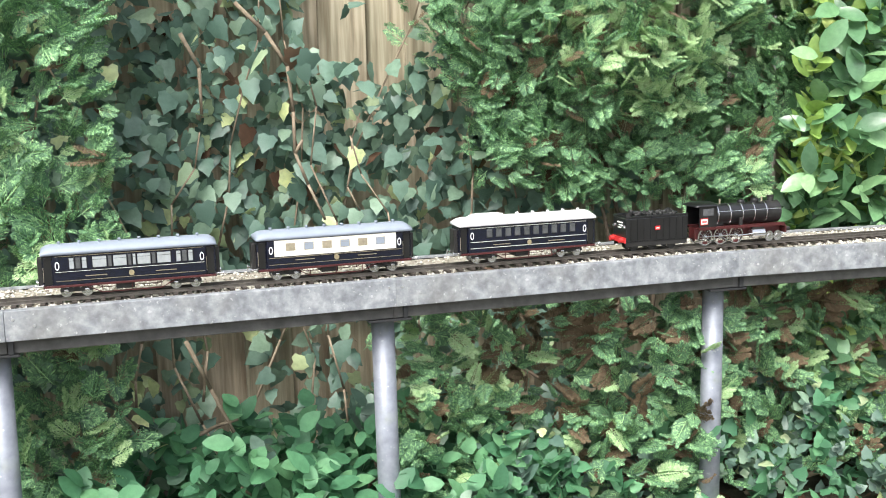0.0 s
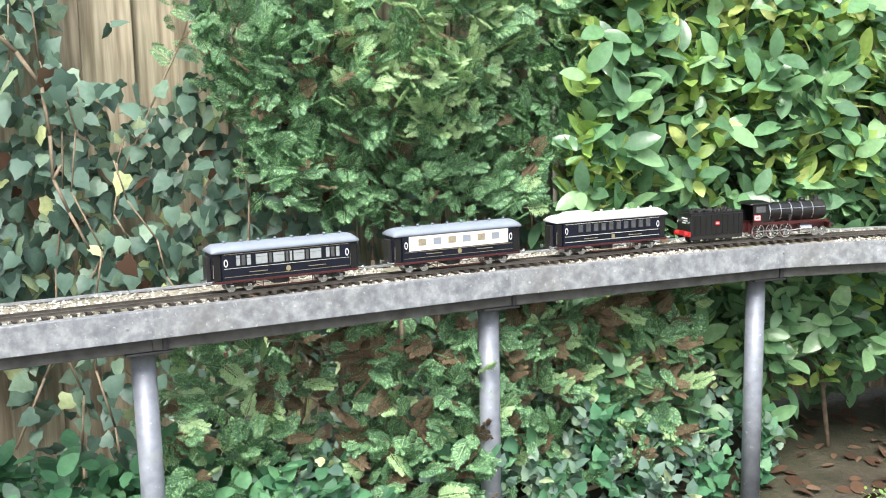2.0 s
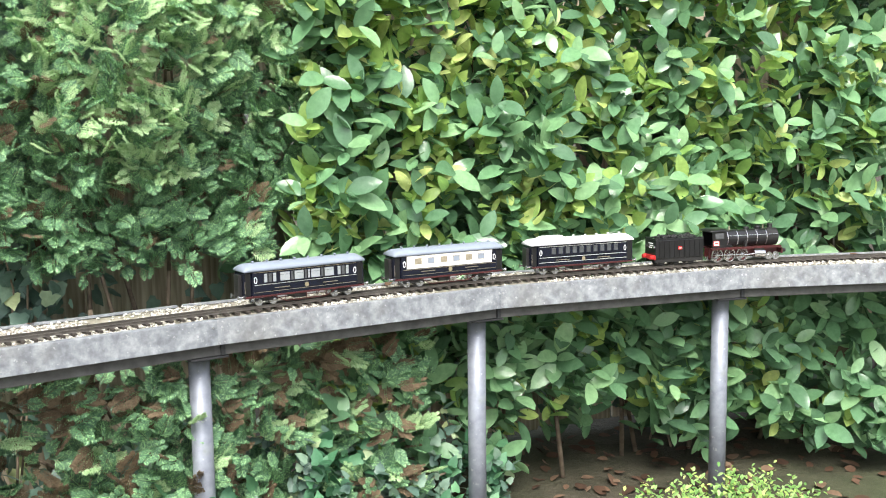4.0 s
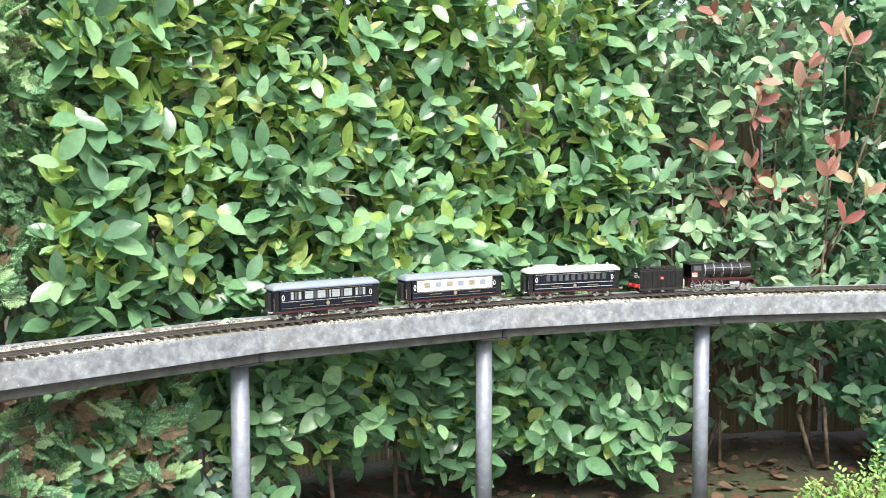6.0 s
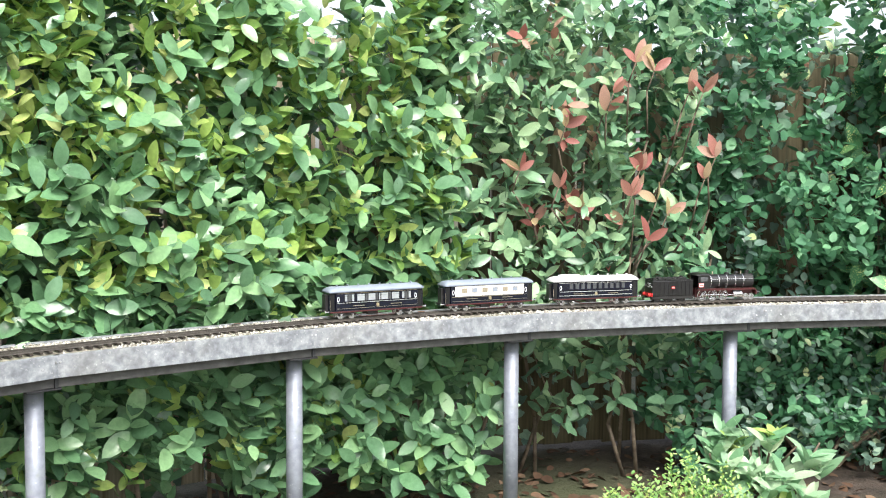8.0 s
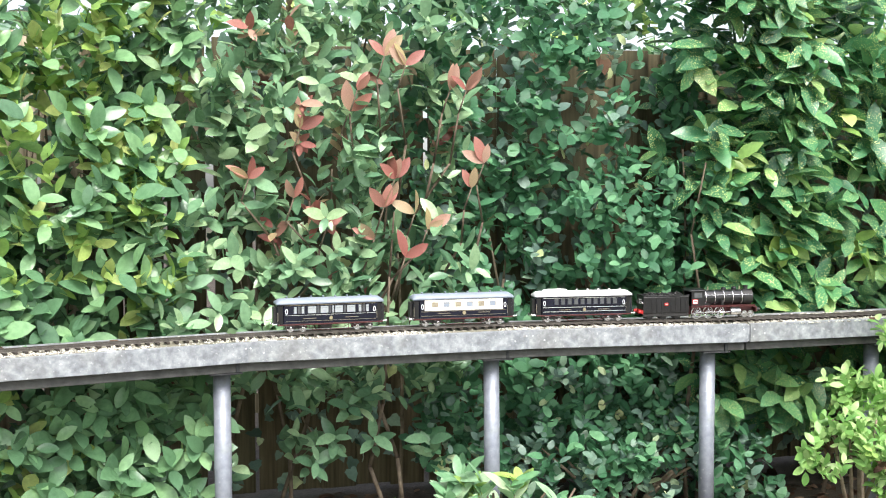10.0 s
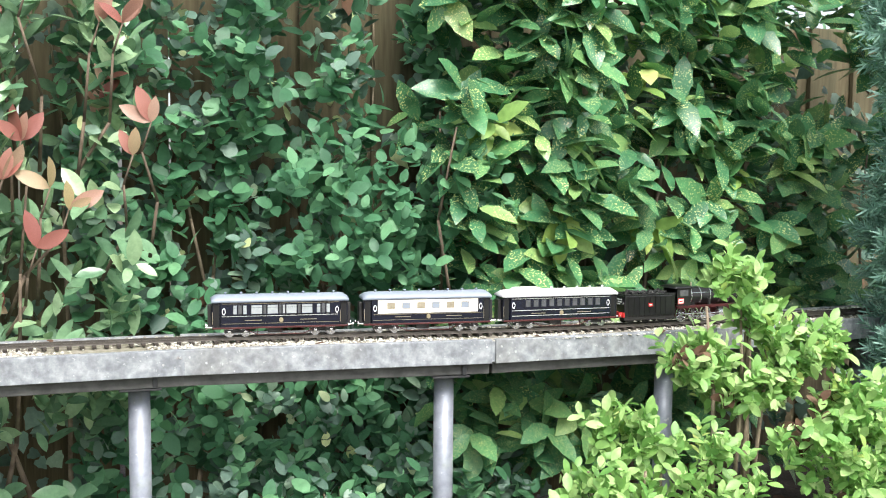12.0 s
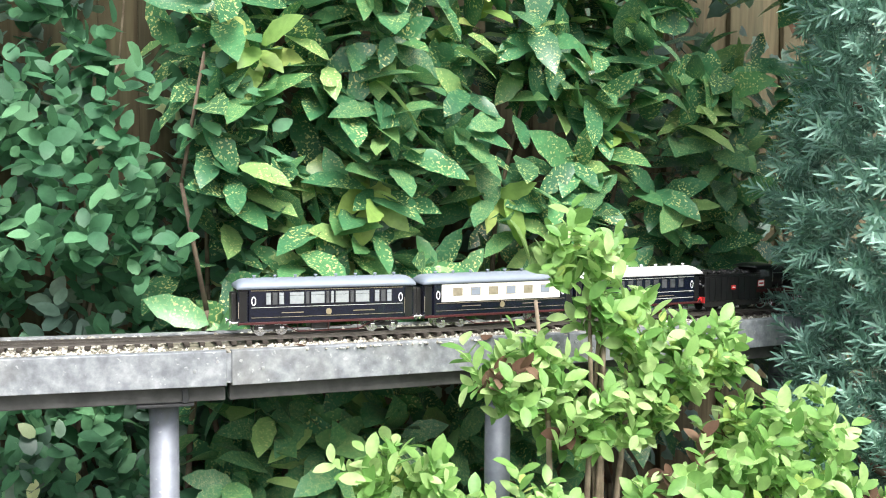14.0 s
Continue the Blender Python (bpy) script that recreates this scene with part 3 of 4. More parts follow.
def fresh(rate):
    """Some shoots, more of them near the top and the front, carry young leaves."""
    def pick(rng, s, off, z, index, k):
        y = rng.random(len(s)) < rate * (0.3 + 0.6 * (z > 0.8) + 0.3 * (z > 1.15)) * (off < 0.36)
        j = np.arange(len(k)) % max(1, int(round(len(k) / len(s))))
        return np.where(y[k] & (j > 1), 1, index)
    return pick


# cherry laurel hedge
for i, (a, b) in enumerate([(1.02, 1.65), (1.55, 2.2), (2.1, 2.85)]):
    shrub("cherry_laurel", "dense glossy green cherry laurel with yellow-green young shoots", LAUREL_TPL, 0.092,
          wall_region(a, b, 0.08, 1.85, 0.25, 0.09, 0.10, 0.15, lambda s, z, rng: ((z < np.where(s < 2.05, 0.30, 0.12)) & (rng.random(len(s)) < 0.85)) | ((z > 1.58) & (np.abs(s - 2.25) < 0.4) & (rng.random(len(s)) < 0.55))),
          500, 8, [LAUREL, LAUREL_NEW], [1, 0], 20 + i, 170, BARK,
          [bent(R, R.uniform(a, b), R.uniform(0.35, 0.5), 0, R.uniform(1.2, 1.75)) for _ in range(4)], fresh(0.7), "laurel hedge")


# photinia with red shoots
def reds(rng, s, off, z, index, k):
    y = (rng.random(len(s)) < 0.09 * (z > 0.75) * (s > 3.0)) & (off < 0.4)
    return np.where(y[k], 1, index)


shrub("photinia", "green photinia shrub with bright red young leaf shoots", PHOT_TPL, 0.082,
      wall_region(2.72, 3.69, 0.22, 1.85, 0.26, 0.09, 0.1, 0.2, lambda s, z, rng: ((z < 0.42) & (rng.random(len(s)) < 0.7)) | ((s > 3.4) & (rng.random(len(s)) < 0.45))),
      430, 7, [PHOT, PHOT_RED], [1, 0], 31, 150, BARK, [bent(R, R.uniform(2.9, 3.5), R.uniform(0.3, 0.5), 0, R.uniform(1.0, 1.7), 0.2) for _ in range(5)], reds)


def red_shoots():
    """The showiest red tips."""
    rng = np.random.default_rng(9)
    top = tagged(new("photinia"), "upright photinia branches tipped with rosettes of red leaves", "shrub")
    spots = [(3.00, 1.15), (3.12, 1.09), (3.45, 1.15), (3.41, 1.06), (3.51, 1.04), (3.38, 0.96), (3.62, 1.43), (3.67, 1.43), (3.73, 1.2), (3.55, 0.99), (3.41, 1.53), (3.47, 1.5), (3.30, 1.36), (3.69, 1.12), (3.23, 1.0),
             (3.14, 1.3), (3.32, 1.42), (3.48, 0.9)]
    places, turns, lines = [], [], []
    for s, z in spots:
        x, y, h = (float(v) for v in spot(s, rng.uniform(0.17, 0.24)))
        for j in range(rng.integers(2, 5)):
            a = rng.uniform(-1.1, 1.1)
            side = np.array([math.cos(h), math.sin(h), 0])
            out = np.array([math.sin(h), -math.cos(h), 0])
            along = side * math.sin(a) + np.array([0, 0, math.cos(a)]) + out * rng.uniform(0, 0.5)
            places.append((x, y, z))
            turns.append(frames(unit(along)[None], (out + side * rng.normal(0, 0.5) + np.array([0, 0, 0.3]))[None])[0])
        mx, my, _ = (float(v) for v in spot(3.35 + (s - 3.35) * 0.75 + rng.normal(0, 0.05), 0.36))
        lines.append([(mx, my, z * 0.72), (0.5 * (mx + x) + rng.normal(0, 0.02), 0.5 * (my + y), z * 0.84), (x - 0.015, y + 0.02, z - 0.07), (x, y, z)])
    picked("leaf", PHOT_TPL, np.array(turns), np.array(places), rng.uniform(0.06, 0.095, len(places)), [PHOT_RED], np.zeros(len(places)), top)
    stems("stem", lines, BARK, top, 0.005, 0.002)


red_shoots()

# spotted aucuba
for i, (a, b) in enumerate([(4.46, 4.91), (4.80, 5.50), (5.38, 6.22)]):
    shrub("aucuba", "large-leaved aucuba shrub with yellow-spotted glossy leaves", AUCUBA_TPL, 0.126,
          wall_region(a, b, 0.25, 1.85, 0.24, 0.08, 0.09, 0.2, lambda s, z, rng: (z < 0.62) & (rng.random(len(s)) < 0.4)),
          165, 7, [AUCUBA, LAUREL_NEW], [0.97, 0.03], 41 + i, 170, BARK, [bent(R, R.uniform(a, b), R.uniform(0.3, 0.5), 0, R.uniform(1.0, 1.6)) for _ in range(4)], None, "aucuba thicket", droop=0.4)

# soft green climber over the fence between photinia and aucuba
shrub("climbing_hydrangea", "soft green broad-leaved climber covering the fence", COVER_TPL, 0.06,
      wall_region(3.55, 4.59, 0.2, 1.85, 0.40, 0.1, 0.1, 0.35, lambda s, z, rng: (np.abs(s - 4.36) < 0.07) & (z > 0.95)), 760, 6, [GREENCOVER, IVY], [0.75, 0.25], 51, 140, VINE,
      [bent(R, R.uniform(3.5, 4.3), R.uniform(0.5, 0.65), 0, R.uniform(0.8, 1.5)) for _ in range(6)])
shrub("climbing_hydrangea", "fresh green climber shoots hanging above the track", COVER_TPL, 0.052,
      wall_region(4.05, 4.59, 0.8, 1.15, 0.22, 0.05, 0.05), 60, 7, [GREENCOVER], [1], 52, 120, VINE)


# ivy on the fence
def ivy(s0, s1, z0, z1, n, seed, loose, bare, behind=0.70):
    rng = np.random.default_rng(seed)
    top = tagged(new("ivy"), "dark green lobed ivy climbing over the wooden fence", "ivy")
    s, z = rng.uniform(s0, s1, n * 2), rng.uniform(z0, z1, n * 2)
    w = np.array([noise.noise((a * 3.1, b * 3.1, 4)) for a, b in zip(s, z)])
    keep = (w > -0.62) & ~bare(s, z, rng)
    s, z, w = s[keep][:n], z[keep][:n], w[keep][:n]
    off = behind - 0.16 * np.clip(w + 0.3, 0, 1) - rng.exponential(0.035, len(s))
    x, y, h = spot(s, off)
    out = np.stack([np.sin(h), -np.cos(h), 0 * h], -1)
    face = unit(out + np.array([0, 0, 0.45]) + rng.normal(0, 0.5, (len(s), 3)))
    along = unit(np.array([0, 0, -0.8]) + rng.normal(0, 0.6, (len(s), 3)))
    turns, places, sizes = frames(along, face), np.stack([x, y, z], -1), rng.uniform(0.03, 0.066, len(s))
    index = (rng.random(len(s)) < 0.025).astype(int)
    near = np.zeros(len(s), bool)
    near[np.argsort(off)[:loose]] = True
    picked("leaf", IVY_TPL, turns[near], places[near], sizes[near], [IVY, DEAD], index[near], top)
    merged("foliage", IVY_TPL, turns[~near], places[~near], sizes[~near], [IVY, DEAD], index[~near], top)["kind"] = "stuff"
    stems("stem", [bent(rng, rng.uniform(s0, s1), rng.uniform(0.48, 0.6), rng.uniform(0, 0.6), rng.uniform(0.9, 1.6), 0.2, 0.02, 9) for _ in range(14)], VINE, top, 0.0035, 0.002)


ivy(-1.5, 0.5, 0.1, 1.7, 4600, 61, 290, lambda s, z, rng: ((np.abs(s + 0.03) < 0.15) & (z > 1.13) & (rng.random(len(s)) < 0.96)) | ((np.abs(s - 0.23) < 0.05) & (z > 1.0)) | ((z < 0.62) & (rng.random(len(s)) < 0.5)) | ((np.abs(s + 0.4) < 0.06) & (z < 0.5)))
ivy(0.4, 6.6, 0.1, 1.65, 3000, 62, 120, lambda s, z, rng: (np.abs(s - 4.36) < 0.06) & (z > 0.9))


# thuja
def thuja(label, s0, s1, z0, z1, base, n, seed, size, amp=0.1, depth=0.09, shape=None, dry=0.08, bright=0.3, low=None, droop=0.0, tpl=None):
    tpl = tpl or SPRAY_TPL
    rng = np.random.default_rng(seed)
    top = tagged(new("thuja"), label, "conifer")
    s, off, z = wall_region(s0, s1, z0, z1, base, amp, depth, base - 0.05 if low is None else low)(rng, n)
    if shape is not None:
        keep, push = shape(s, z, rng)
        s, off, z = s[keep], (off + push)[keep], z[keep]
    x, y, h = spot(s, off)
    out = np.stack([np.sin(h), -np.cos(h), 0 * h], -1)
    clump = np.array([noise.noise((a * 8, b * 8, c * 8)) for a, b, c in zip(x, y, z)])
    side = np.stack([np.cos(h), np.sin(h), 0 * h], -1) * (clump * 1.5)[:, None]
    along = unit(out * 0.55 + side + np.array([0, 0, 0.3 - droop]) + rng.normal(0, 0.38, (len(s), 3)))
    face = unit(np.array([0, 0, 0.7]) + out * 0.75 + rng.normal(0, 0.5, (len(s), 3)))
    places = np.stack([x, y, z], -1)
    sizes = size * rng.uniform(0.6, 1.25, len(s))
    patch = np.array([noise.noise((a * 3, b * 3, c * 3 + 9)) for a, b, c in zip(x, y, z)])
    u = rng.random(len(s))
    index = np.where(u < dry * (1 + 1.1 * np.clip(patch * 2, -0.6, 1)), 2, np.where(u > 1 - bright * (off < base + 0.1), 1, 0))
    near = np.zeros(len(s), bool)
    near[np.argsort(off)[:150]] = True
    t = frames(along, face)
    picked("spray", tpl, t[near], places[near], sizes[near], [THUJA, THUJA_NEW, THUJA_DRY], index[near], top)
    merged("crown", tpl, t[~near], places[~near], sizes[~near], [THUJA, THUJA_NEW, THUJA_DRY], index[~near], top)["kind"] = "stuff"
    sm = (s0 + s1) / 2
    lines = [bent(rng, sm + rng.uniform(-0.2, 0.2) * (s1 - s0), max(base, 0.14) + rng.uniform(0.2, 0.34), 0, rng.uniform(z0 + 0.4 * (z1 - z0), z1 - 0.08), 0.25 * (s1 - s0), 0.05) for _ in range(5)]
    stems("branch", lines, BARK, top, 0.008, 0.003)


def ball(sc, zc, ra, rz):
    def f(s, z, rng):
        q = ((s - sc) / ra) ** 2 + ((z - zc) / rz) ** 2
        q = q + np.array([0.25 * noise.noise((a * 4, b * 4, 7)) for a, b in zip(s, z)])
        return q < 1, 0.14 * np.clip(q, 0, 1)
    return f


thuja("broad bushy green thuja with bright feathery sprays", 0.08, 1.22, 0.74, 2.0, 0.22, 6000, 71, 0.066, 0.15, 0.09, ball(0.64, 1.42, 0.57, 0.72), 0.05, 0.6)
thuja("low spreading thuja branches with brown dry twigs under the track", -0.1, 1.25, 0.1, 0.56, 0.20, 1500, 72, 0.078, 0.14, 0.12, None, 0.2, 0.10, 0.06, 0.1, FERN_TPL)
thuja("dark green thuja beside the ivy-covered fence", -1.9, -0.68, 0.1, 1.9, 0.22, 4500, 73, 0.075, 0.08, 0.08, None, 0.04, 0.15)


# tall greenery beyond the fence
shrub("backing_hedge", "tall leafy hedge seen above the board fence", LAUREL_TPL, 0.10,
      lambda rng, n: (lambda s: (s, rng.uniform(0.92, 1.3, n), rng.uniform(1.35, 2.35, n) - 0.45 * np.exp(-((s - 2.2) / 0.45) ** 2)))(rng.uniform(-2.2, 6.6, n)),
      800, 7, [LAUREL, LAUREL_NEW], [0.85, 0.15], 55, 0, BARK)


# blue-green yew in front of the track
def yew():
    rng = np.random.default_rng(81)
    top = tagged(new("yew"), "dark blue-green yew with dense needle twigs", "conifer")
    n = 2700
    z = rng.uniform(0.12, 1.75, n)
    ang = rng.uniform(0, 6.28, n)
    bump = np.array([noise.noise((math.cos(a) * 2, math.sin(a) * 2, c * 5)) for a, c in zip(ang, z)])
    rad = 0.27 + 0.09 * bump - rng.exponential(0.035, n)
    cx, cy, h = (float(v) for v in spot(5.86, -0.30))
    x, y = cx + rad * np.cos(ang), cy + rad * np.sin(ang)
    out = np.stack([np.cos(ang), np.sin(ang), 0 * ang], -1)
    along = unit(out * 0.8 + np.array([0, 0, 0.4]) + rng.normal(0, 0.4, (n, 3)))
    face = unit(np.array([0, 0, 1.0]) + rng.normal(0, 0.3, (n, 3)))
    merged("crown", YEW_TPL, frames(along, face), np.stack([x, y, z], -1), rng.uniform(0.06, 0.105, n), [YEW], np.zeros(n, int), top)["kind"] = "stuff"
    lines = [[(cx, cy, 0), (cx + 0.02, cy, 0.9), (cx - 0.02, cy, 1.7)]]
    for _ in range(22):
        a, zz = rng.uniform(0, 6.28), rng.uniform(0.2, 1.5)
        lines.append([(cx, cy, zz), (cx + 0.11 * math.cos(a), cy + 0.11 * math.sin(a), zz + 0.06), (cx + 0.22 * math.cos(a), cy + 0.22 * math.sin(a), zz + 0.12)])
    stems("branch", lines, BARK, top, 0.014, 0.005)


yew()


# azaleas, rhododendron and low plants before the track
def mound(sc, oc, rs, ro, z1, top_noise=0.12, z0=0.05):
    def pick(rng, n):
        a, r = rng.uniform(0, 6.28, n), np.sqrt(rng.uniform(0.0, 1, n))
        s, off = sc + rs * r * np.cos(a), oc + ro * r * np.sin(a)
        roof = z1 * np.sqrt(np.clip(1 - 0.85 * r ** 2, 0.05, 1)) + top_noise * np.array([noise.noise((p * 9, q * 9, 2)) for p, q in zip(s, off)])
        return s, off, np.maximum(z0, roof - rng.exponential(0.10, n))
    return pick


def fan(sc, oc, rs, z1, n, rng, z0=0.0):
    out = []
    for _ in range(n):
        e = rng.uniform(-rs, rs)
        p = [spot(sc + e * u, oc + rng.normal(0, 0.02)) for u in (0.1, 0.4, 0.75, 1)]
        out.append([(float(x), float(y), z0 + (z1 - z0) * u) for (x, y, _), u in zip(p, (0, 0.4, 0.75, 1))])
    return out


def blobs(parts):
    """Rounded clumps: centre along the line, behind it and up, and their half widths."""
    def pick(rng, n):
        k = rng.choice(len(parts), n, p=np.array([c[3] * c[5] for c in parts]) / sum(c[3] * c[5] for c in parts))
        d = unit(rng.normal(0, 1, (n, 3))) * rng.uniform(0.5, 1.0, (n, 1))
        c = np.array(parts)[k]
        return c[:, 0] + d[:, 0] * c[:, 3], c[:, 1] + d[:, 1] * c[:, 4], c[:, 2] + d[:, 2] * c[:, 5]
    return pick


CLUMPS = [[(5.03, -0.25, 0.84, 0.085, 0.05, 0.06), (5.08, -0.26, 0.74, 0.07, 0.05, 0.05), (4.90, -0.27, 0.65, 0.09, 0.06, 0.07), (5.19, -0.28, 0.66, 0.14, 0.07, 0.07), (5.04, -0.28, 0.58, 0.14, 0.07, 0.06)],
          [(4.71, -0.32, 0.50, 0.09, 0.06, 0.08), (4.86, -0.36, 0.44, 0.14, 0.08, 0.08), (4.65, -0.36, 0.36, 0.14, 0.1, 0.1), (4.91, -0.4, 0.28, 0.2, 0.1, 0.12)],
          [(5.33, -0.36, 0.52, 0.17, 0.10, 0.10), (5.20, -0.42, 0.45, 0.18, 0.10, 0.10), (5.44, -0.44, 0.36, 0.15, 0.08, 0.12), (5.20, -0.45, 0.25, 0.2, 0.1, 0.1)]]
for i, (clump, n) in enumerate(zip(CLUMPS, (185, 210, 270))):
    sc, oc = clump[0][0], clump[0][1] - 0.02
    shrub("azalea", "fresh light-green small-leaved azalea with some withered brown flowers", AZALEA_TPL, 0.040, blobs(clump), n, 8, [AZALEA, LAUREL_NEW, DEAD], [0.88, 0.08, 0.04], 91 + i, 200, VINE,
          fan(sc, oc, 0.1, clump[0][2] - 0.06, 6, R), None, "azaleas before the track", lean=(0.35, 0.9), jitter=0.6, gap=0.009)
shrub("rhododendron", "pale green rhododendron with whorls of long leaves", RHODO_TPL, 0.095, mound(3.62, -0.34, 0.25, 0.13, 0.32, 0.08), 52, 9, [RHODO, LAUREL_NEW], [0.9, 0.1], 95, 150, BARK,
      fan(3.62, -0.34, 0.24, 0.28, 7, R), None, "", lean=(0.2, 1.0), jitter=0.25, gap=0.006)
shrub("heather", "low yellow-green heather with fine upright shoots", AZALEA_TPL, 0.018, mound(1.9, -0.32, 0.42, 0.12, 0.17, 0.1, 0.01), 480, 8, [AZALEA, LAUREL_NEW], [0.5, 0.5], 96, 0, BARK,
      fan(1.9, -0.32, 0.3, 0.12, 10, R), None, "", lean=(0.0, 1.0), jitter=0.15, gap=0.012)
shrub("heather", "low yellow-green heather beside the rhododendron", AZALEA_TPL, 0.018, mound(3.2, -0.5, 0.3, 0.10, 0.26, 0.1, 0.01), 380, 8, [AZALEA, LAUREL_NEW], [0.5, 0.5], 90, 0, BARK,
      fan(3.2, -0.5, 0.2, 0.2, 8, R), None, "", lean=(0.0, 1.0), jitter=0.15, gap=0.012)
shrub("ground_elder", "leafy green ground cover below the ivy", COVER_TPL, 0.062, mound(-0.3, 0.18, 0.75, 0.3, 0.26, 0.15, 0.02), 420, 6, [GREENCOVER, IVY], [0.9, 0.1], 97, 160, VINE,
      fan(-0.3, 0.2, 0.6, 0.2, 10, R), None, "", lean=(0.2, 0.9), jitter=0.3)
shrub("ground_elder", "leafy green ground cover at the foot of the climber", COVER_TPL, 0.055, mound(4.2, 0.25, 0.6, 0.22, 0.36, 0.15, 0.02), 300, 6, [GREENCOVER, IVY], [0.6, 0.4], 98, 100, VINE,
      fan(4.2, 0.28, 0.5, 0.25, 10, R), None, "", lean=(0.2, 0.9), jitter=0.3)
shrub("ground_elder", "ivy-like green ground cover under the low conifer branches", IVY_TPL, 0.042, mound(0.75, 0.16, 0.8, 0.2, 0.27, 0.2, 0.02), 420, 6, [GREENCOVER, IVY], [0.45, 0.55], 99, 100, VINE,
      fan(0.8, 0.15, 0.6, 0.15, 8, R), None, "", lean=(0.2, 0.9), jitter=0.3)


def litter():
    rng = np.random.default_rng(15)
    n = 1500
    s, off = rng.uniform(-1.0, 5.9, n), rng.uniform(-0.4, 0.72, n)
    x, y, _ = spot(s, off)
    a = rng.uniform(0, 6.28, n)
    along = np.stack([np.cos(a), np.sin(a), rng.normal(0, 0.25, n)], -1)
    face = unit(np.array([0, 0, 1.0]) + rng.normal(0, 0.3, (n, 3)))
    z = np.array([0.02 * noise.noise((p * 2, q * 2, 0)) + 0.012 * noise.noise((p * 9, q * 9, 3)) for p, q in zip(x, y)]) + 0.008
    ob = merged("leaf_litter", COVER_TPL, frames(along, face), np.stack([x, y, z], -1), rng.uniform(0.025, 0.07, n), [DEAD], np.zeros(n, int))
    tagged(ob, "fallen brown leaves on the soil", "leaf litter", kind="stuff")


litter()


def fallen_on_track():
    rng = np.random.default_rng(44)
    for s in (-0.55, 0.05, 0.3, 1.2, 2.02, 2.3, 2.6, 3.05, 3.5, 4.1, 4.6, 4.95):
        off = float(rng.choice([-0.06, 0.11, 0.13]))
        ob = new("fallen_leaf", raw_mesh("fallen_leaf", COVER_TPL[0], COVER_TPL[1], [DEAD]))
        ob.matrix_world = on_line(s, off, TOP + 0.003) @ Matrix.Rotation(rng.uniform(0, 6), 4, "Z") @ Matrix.Scale(rng.uniform(0.022, 0.04), 4)
        tagged(ob, "dry brown leaf fallen on the track bed", "leaf", "fallen leaves on the track")


fallen_on_track()


def bare_vines():
    top = tagged(new("ivy_vine"), "bare pale ivy stems winding down the fence", "vine")
    runs = [
        (0.5, [(-0.36, 1.27), (-0.29, 1.2), (-0.24, 1.12), (-0.23, 1.01), (-0.23, 0.91), (-0.2, 0.83), (-0.16, 0.74)]),
        (0.5, [(-0.23, 0.91), (-0.21, 0.94)]),
        (0.35, [(-0.72, 0.44), (-0.68, 0.34), (-0.61, 0.24), (-0.65, 0.14)]),
        (0.35, [(-0.53, 0.5), (-0.48, 0.38), (-0.41, 0.22)]),
        (0.35, [(-0.52, 0.27), (-0.47, 0.29), (-0.42, 0.3)]),
        (0.5, [(-0.49, 1.2), (-0.45, 1.12), (-0.45, 1.01)]),
    ]
    for off, pts in runs:
        line = []
        for s, z in pts:
            x, y, _ = spot(s, off)
            line.append((float(x), float(y), z))
        stems("stem", [line], VINE, top, 0.0055, 0.0035)


bare_vines()


# ---- the train ----
def wheelset(parent, x, r=0.0095, mat=MATT, name="wheel", gauge=0.016):
    for sd in (-1, 1):
        bm = bmesh.new()
        rod(bm, (x, sd * gauge - 0.0015, r), (x, sd * gauge + 0.0015, r), r, n=20)
        rod(bm, (x, sd * (gauge + 0.0014), r), (x, sd * (gauge + 0.003), r), r * 0.45, n=14)
        part(name, bm, [mat], parent)


def bogie(parent, x):
    bg = boxed("bogie", (x - 0.030, x + 0.030, -0.0225, -0.0195, 0.010, 0.0165), MATT, parent, 0.001)
    bm = bmesh.new()
    box(bm, -0.030 + x, 0.030 + x, 0.0195, 0.0225, 0.010, 0.0165, 0.001)
    box(bm, x - 0.006, x + 0.006, -0.0225, 0.0225, 0.011, 0.022, 0.0008)
    part("bogie_frame", bm, MATT, bg)
    for dx in (-0.019, 0.019):
        wheelset(bg, x + dx, 0.0112, CHROME)
        for sd in (-1, 1):
            boxed("axle_box", (x + dx - 0.004, x + dx + 0.004, sd * 0.0238 - 0.0018, sd * 0.0238 + 0.0018, 0.0075, 0.0145), CHROME, bg, 0.0008)


def roof_mesh(bm, x0, x1, w, z0, h, seg=14, lip=0.002):
    prof = [(-w / 2 - lip, z0)] + [(-(w / 2 + lip) * math.cos(math.pi * i / seg), z0 + h * math.sin(math.pi * i / seg) ** 0.75) for i in range(1, seg)] + [(w / 2 + lip, z0)]
    rings = []
    for x, k in ((x0, 0.55), (x0 + 0.010, 0.93), (x0 + 0.02, 1.0), (x1 - 0.02, 1.0), (x1 - 0.010, 0.93), (x1, 0.55)):
        rings.append([bm.verts.new((x, y, z0 + (z - z0) * k)) for y, z in prof])
    for a, b in zip(rings, rings[1:]):
        for i in range(len(prof) - 1):
            bm.faces.new((a[i], a[i + 1], b[i + 1], b[i]))
        bm.faces.new((a[-1], a[0], b[0], b[-1]))
    bm.faces.new(rings[0][::-1])
    bm.faces.new(rings[-1])
    bmesh.ops.recalc_face_normals(bm, faces=bm.faces)
    return bm


CL = 0.328   # coach length


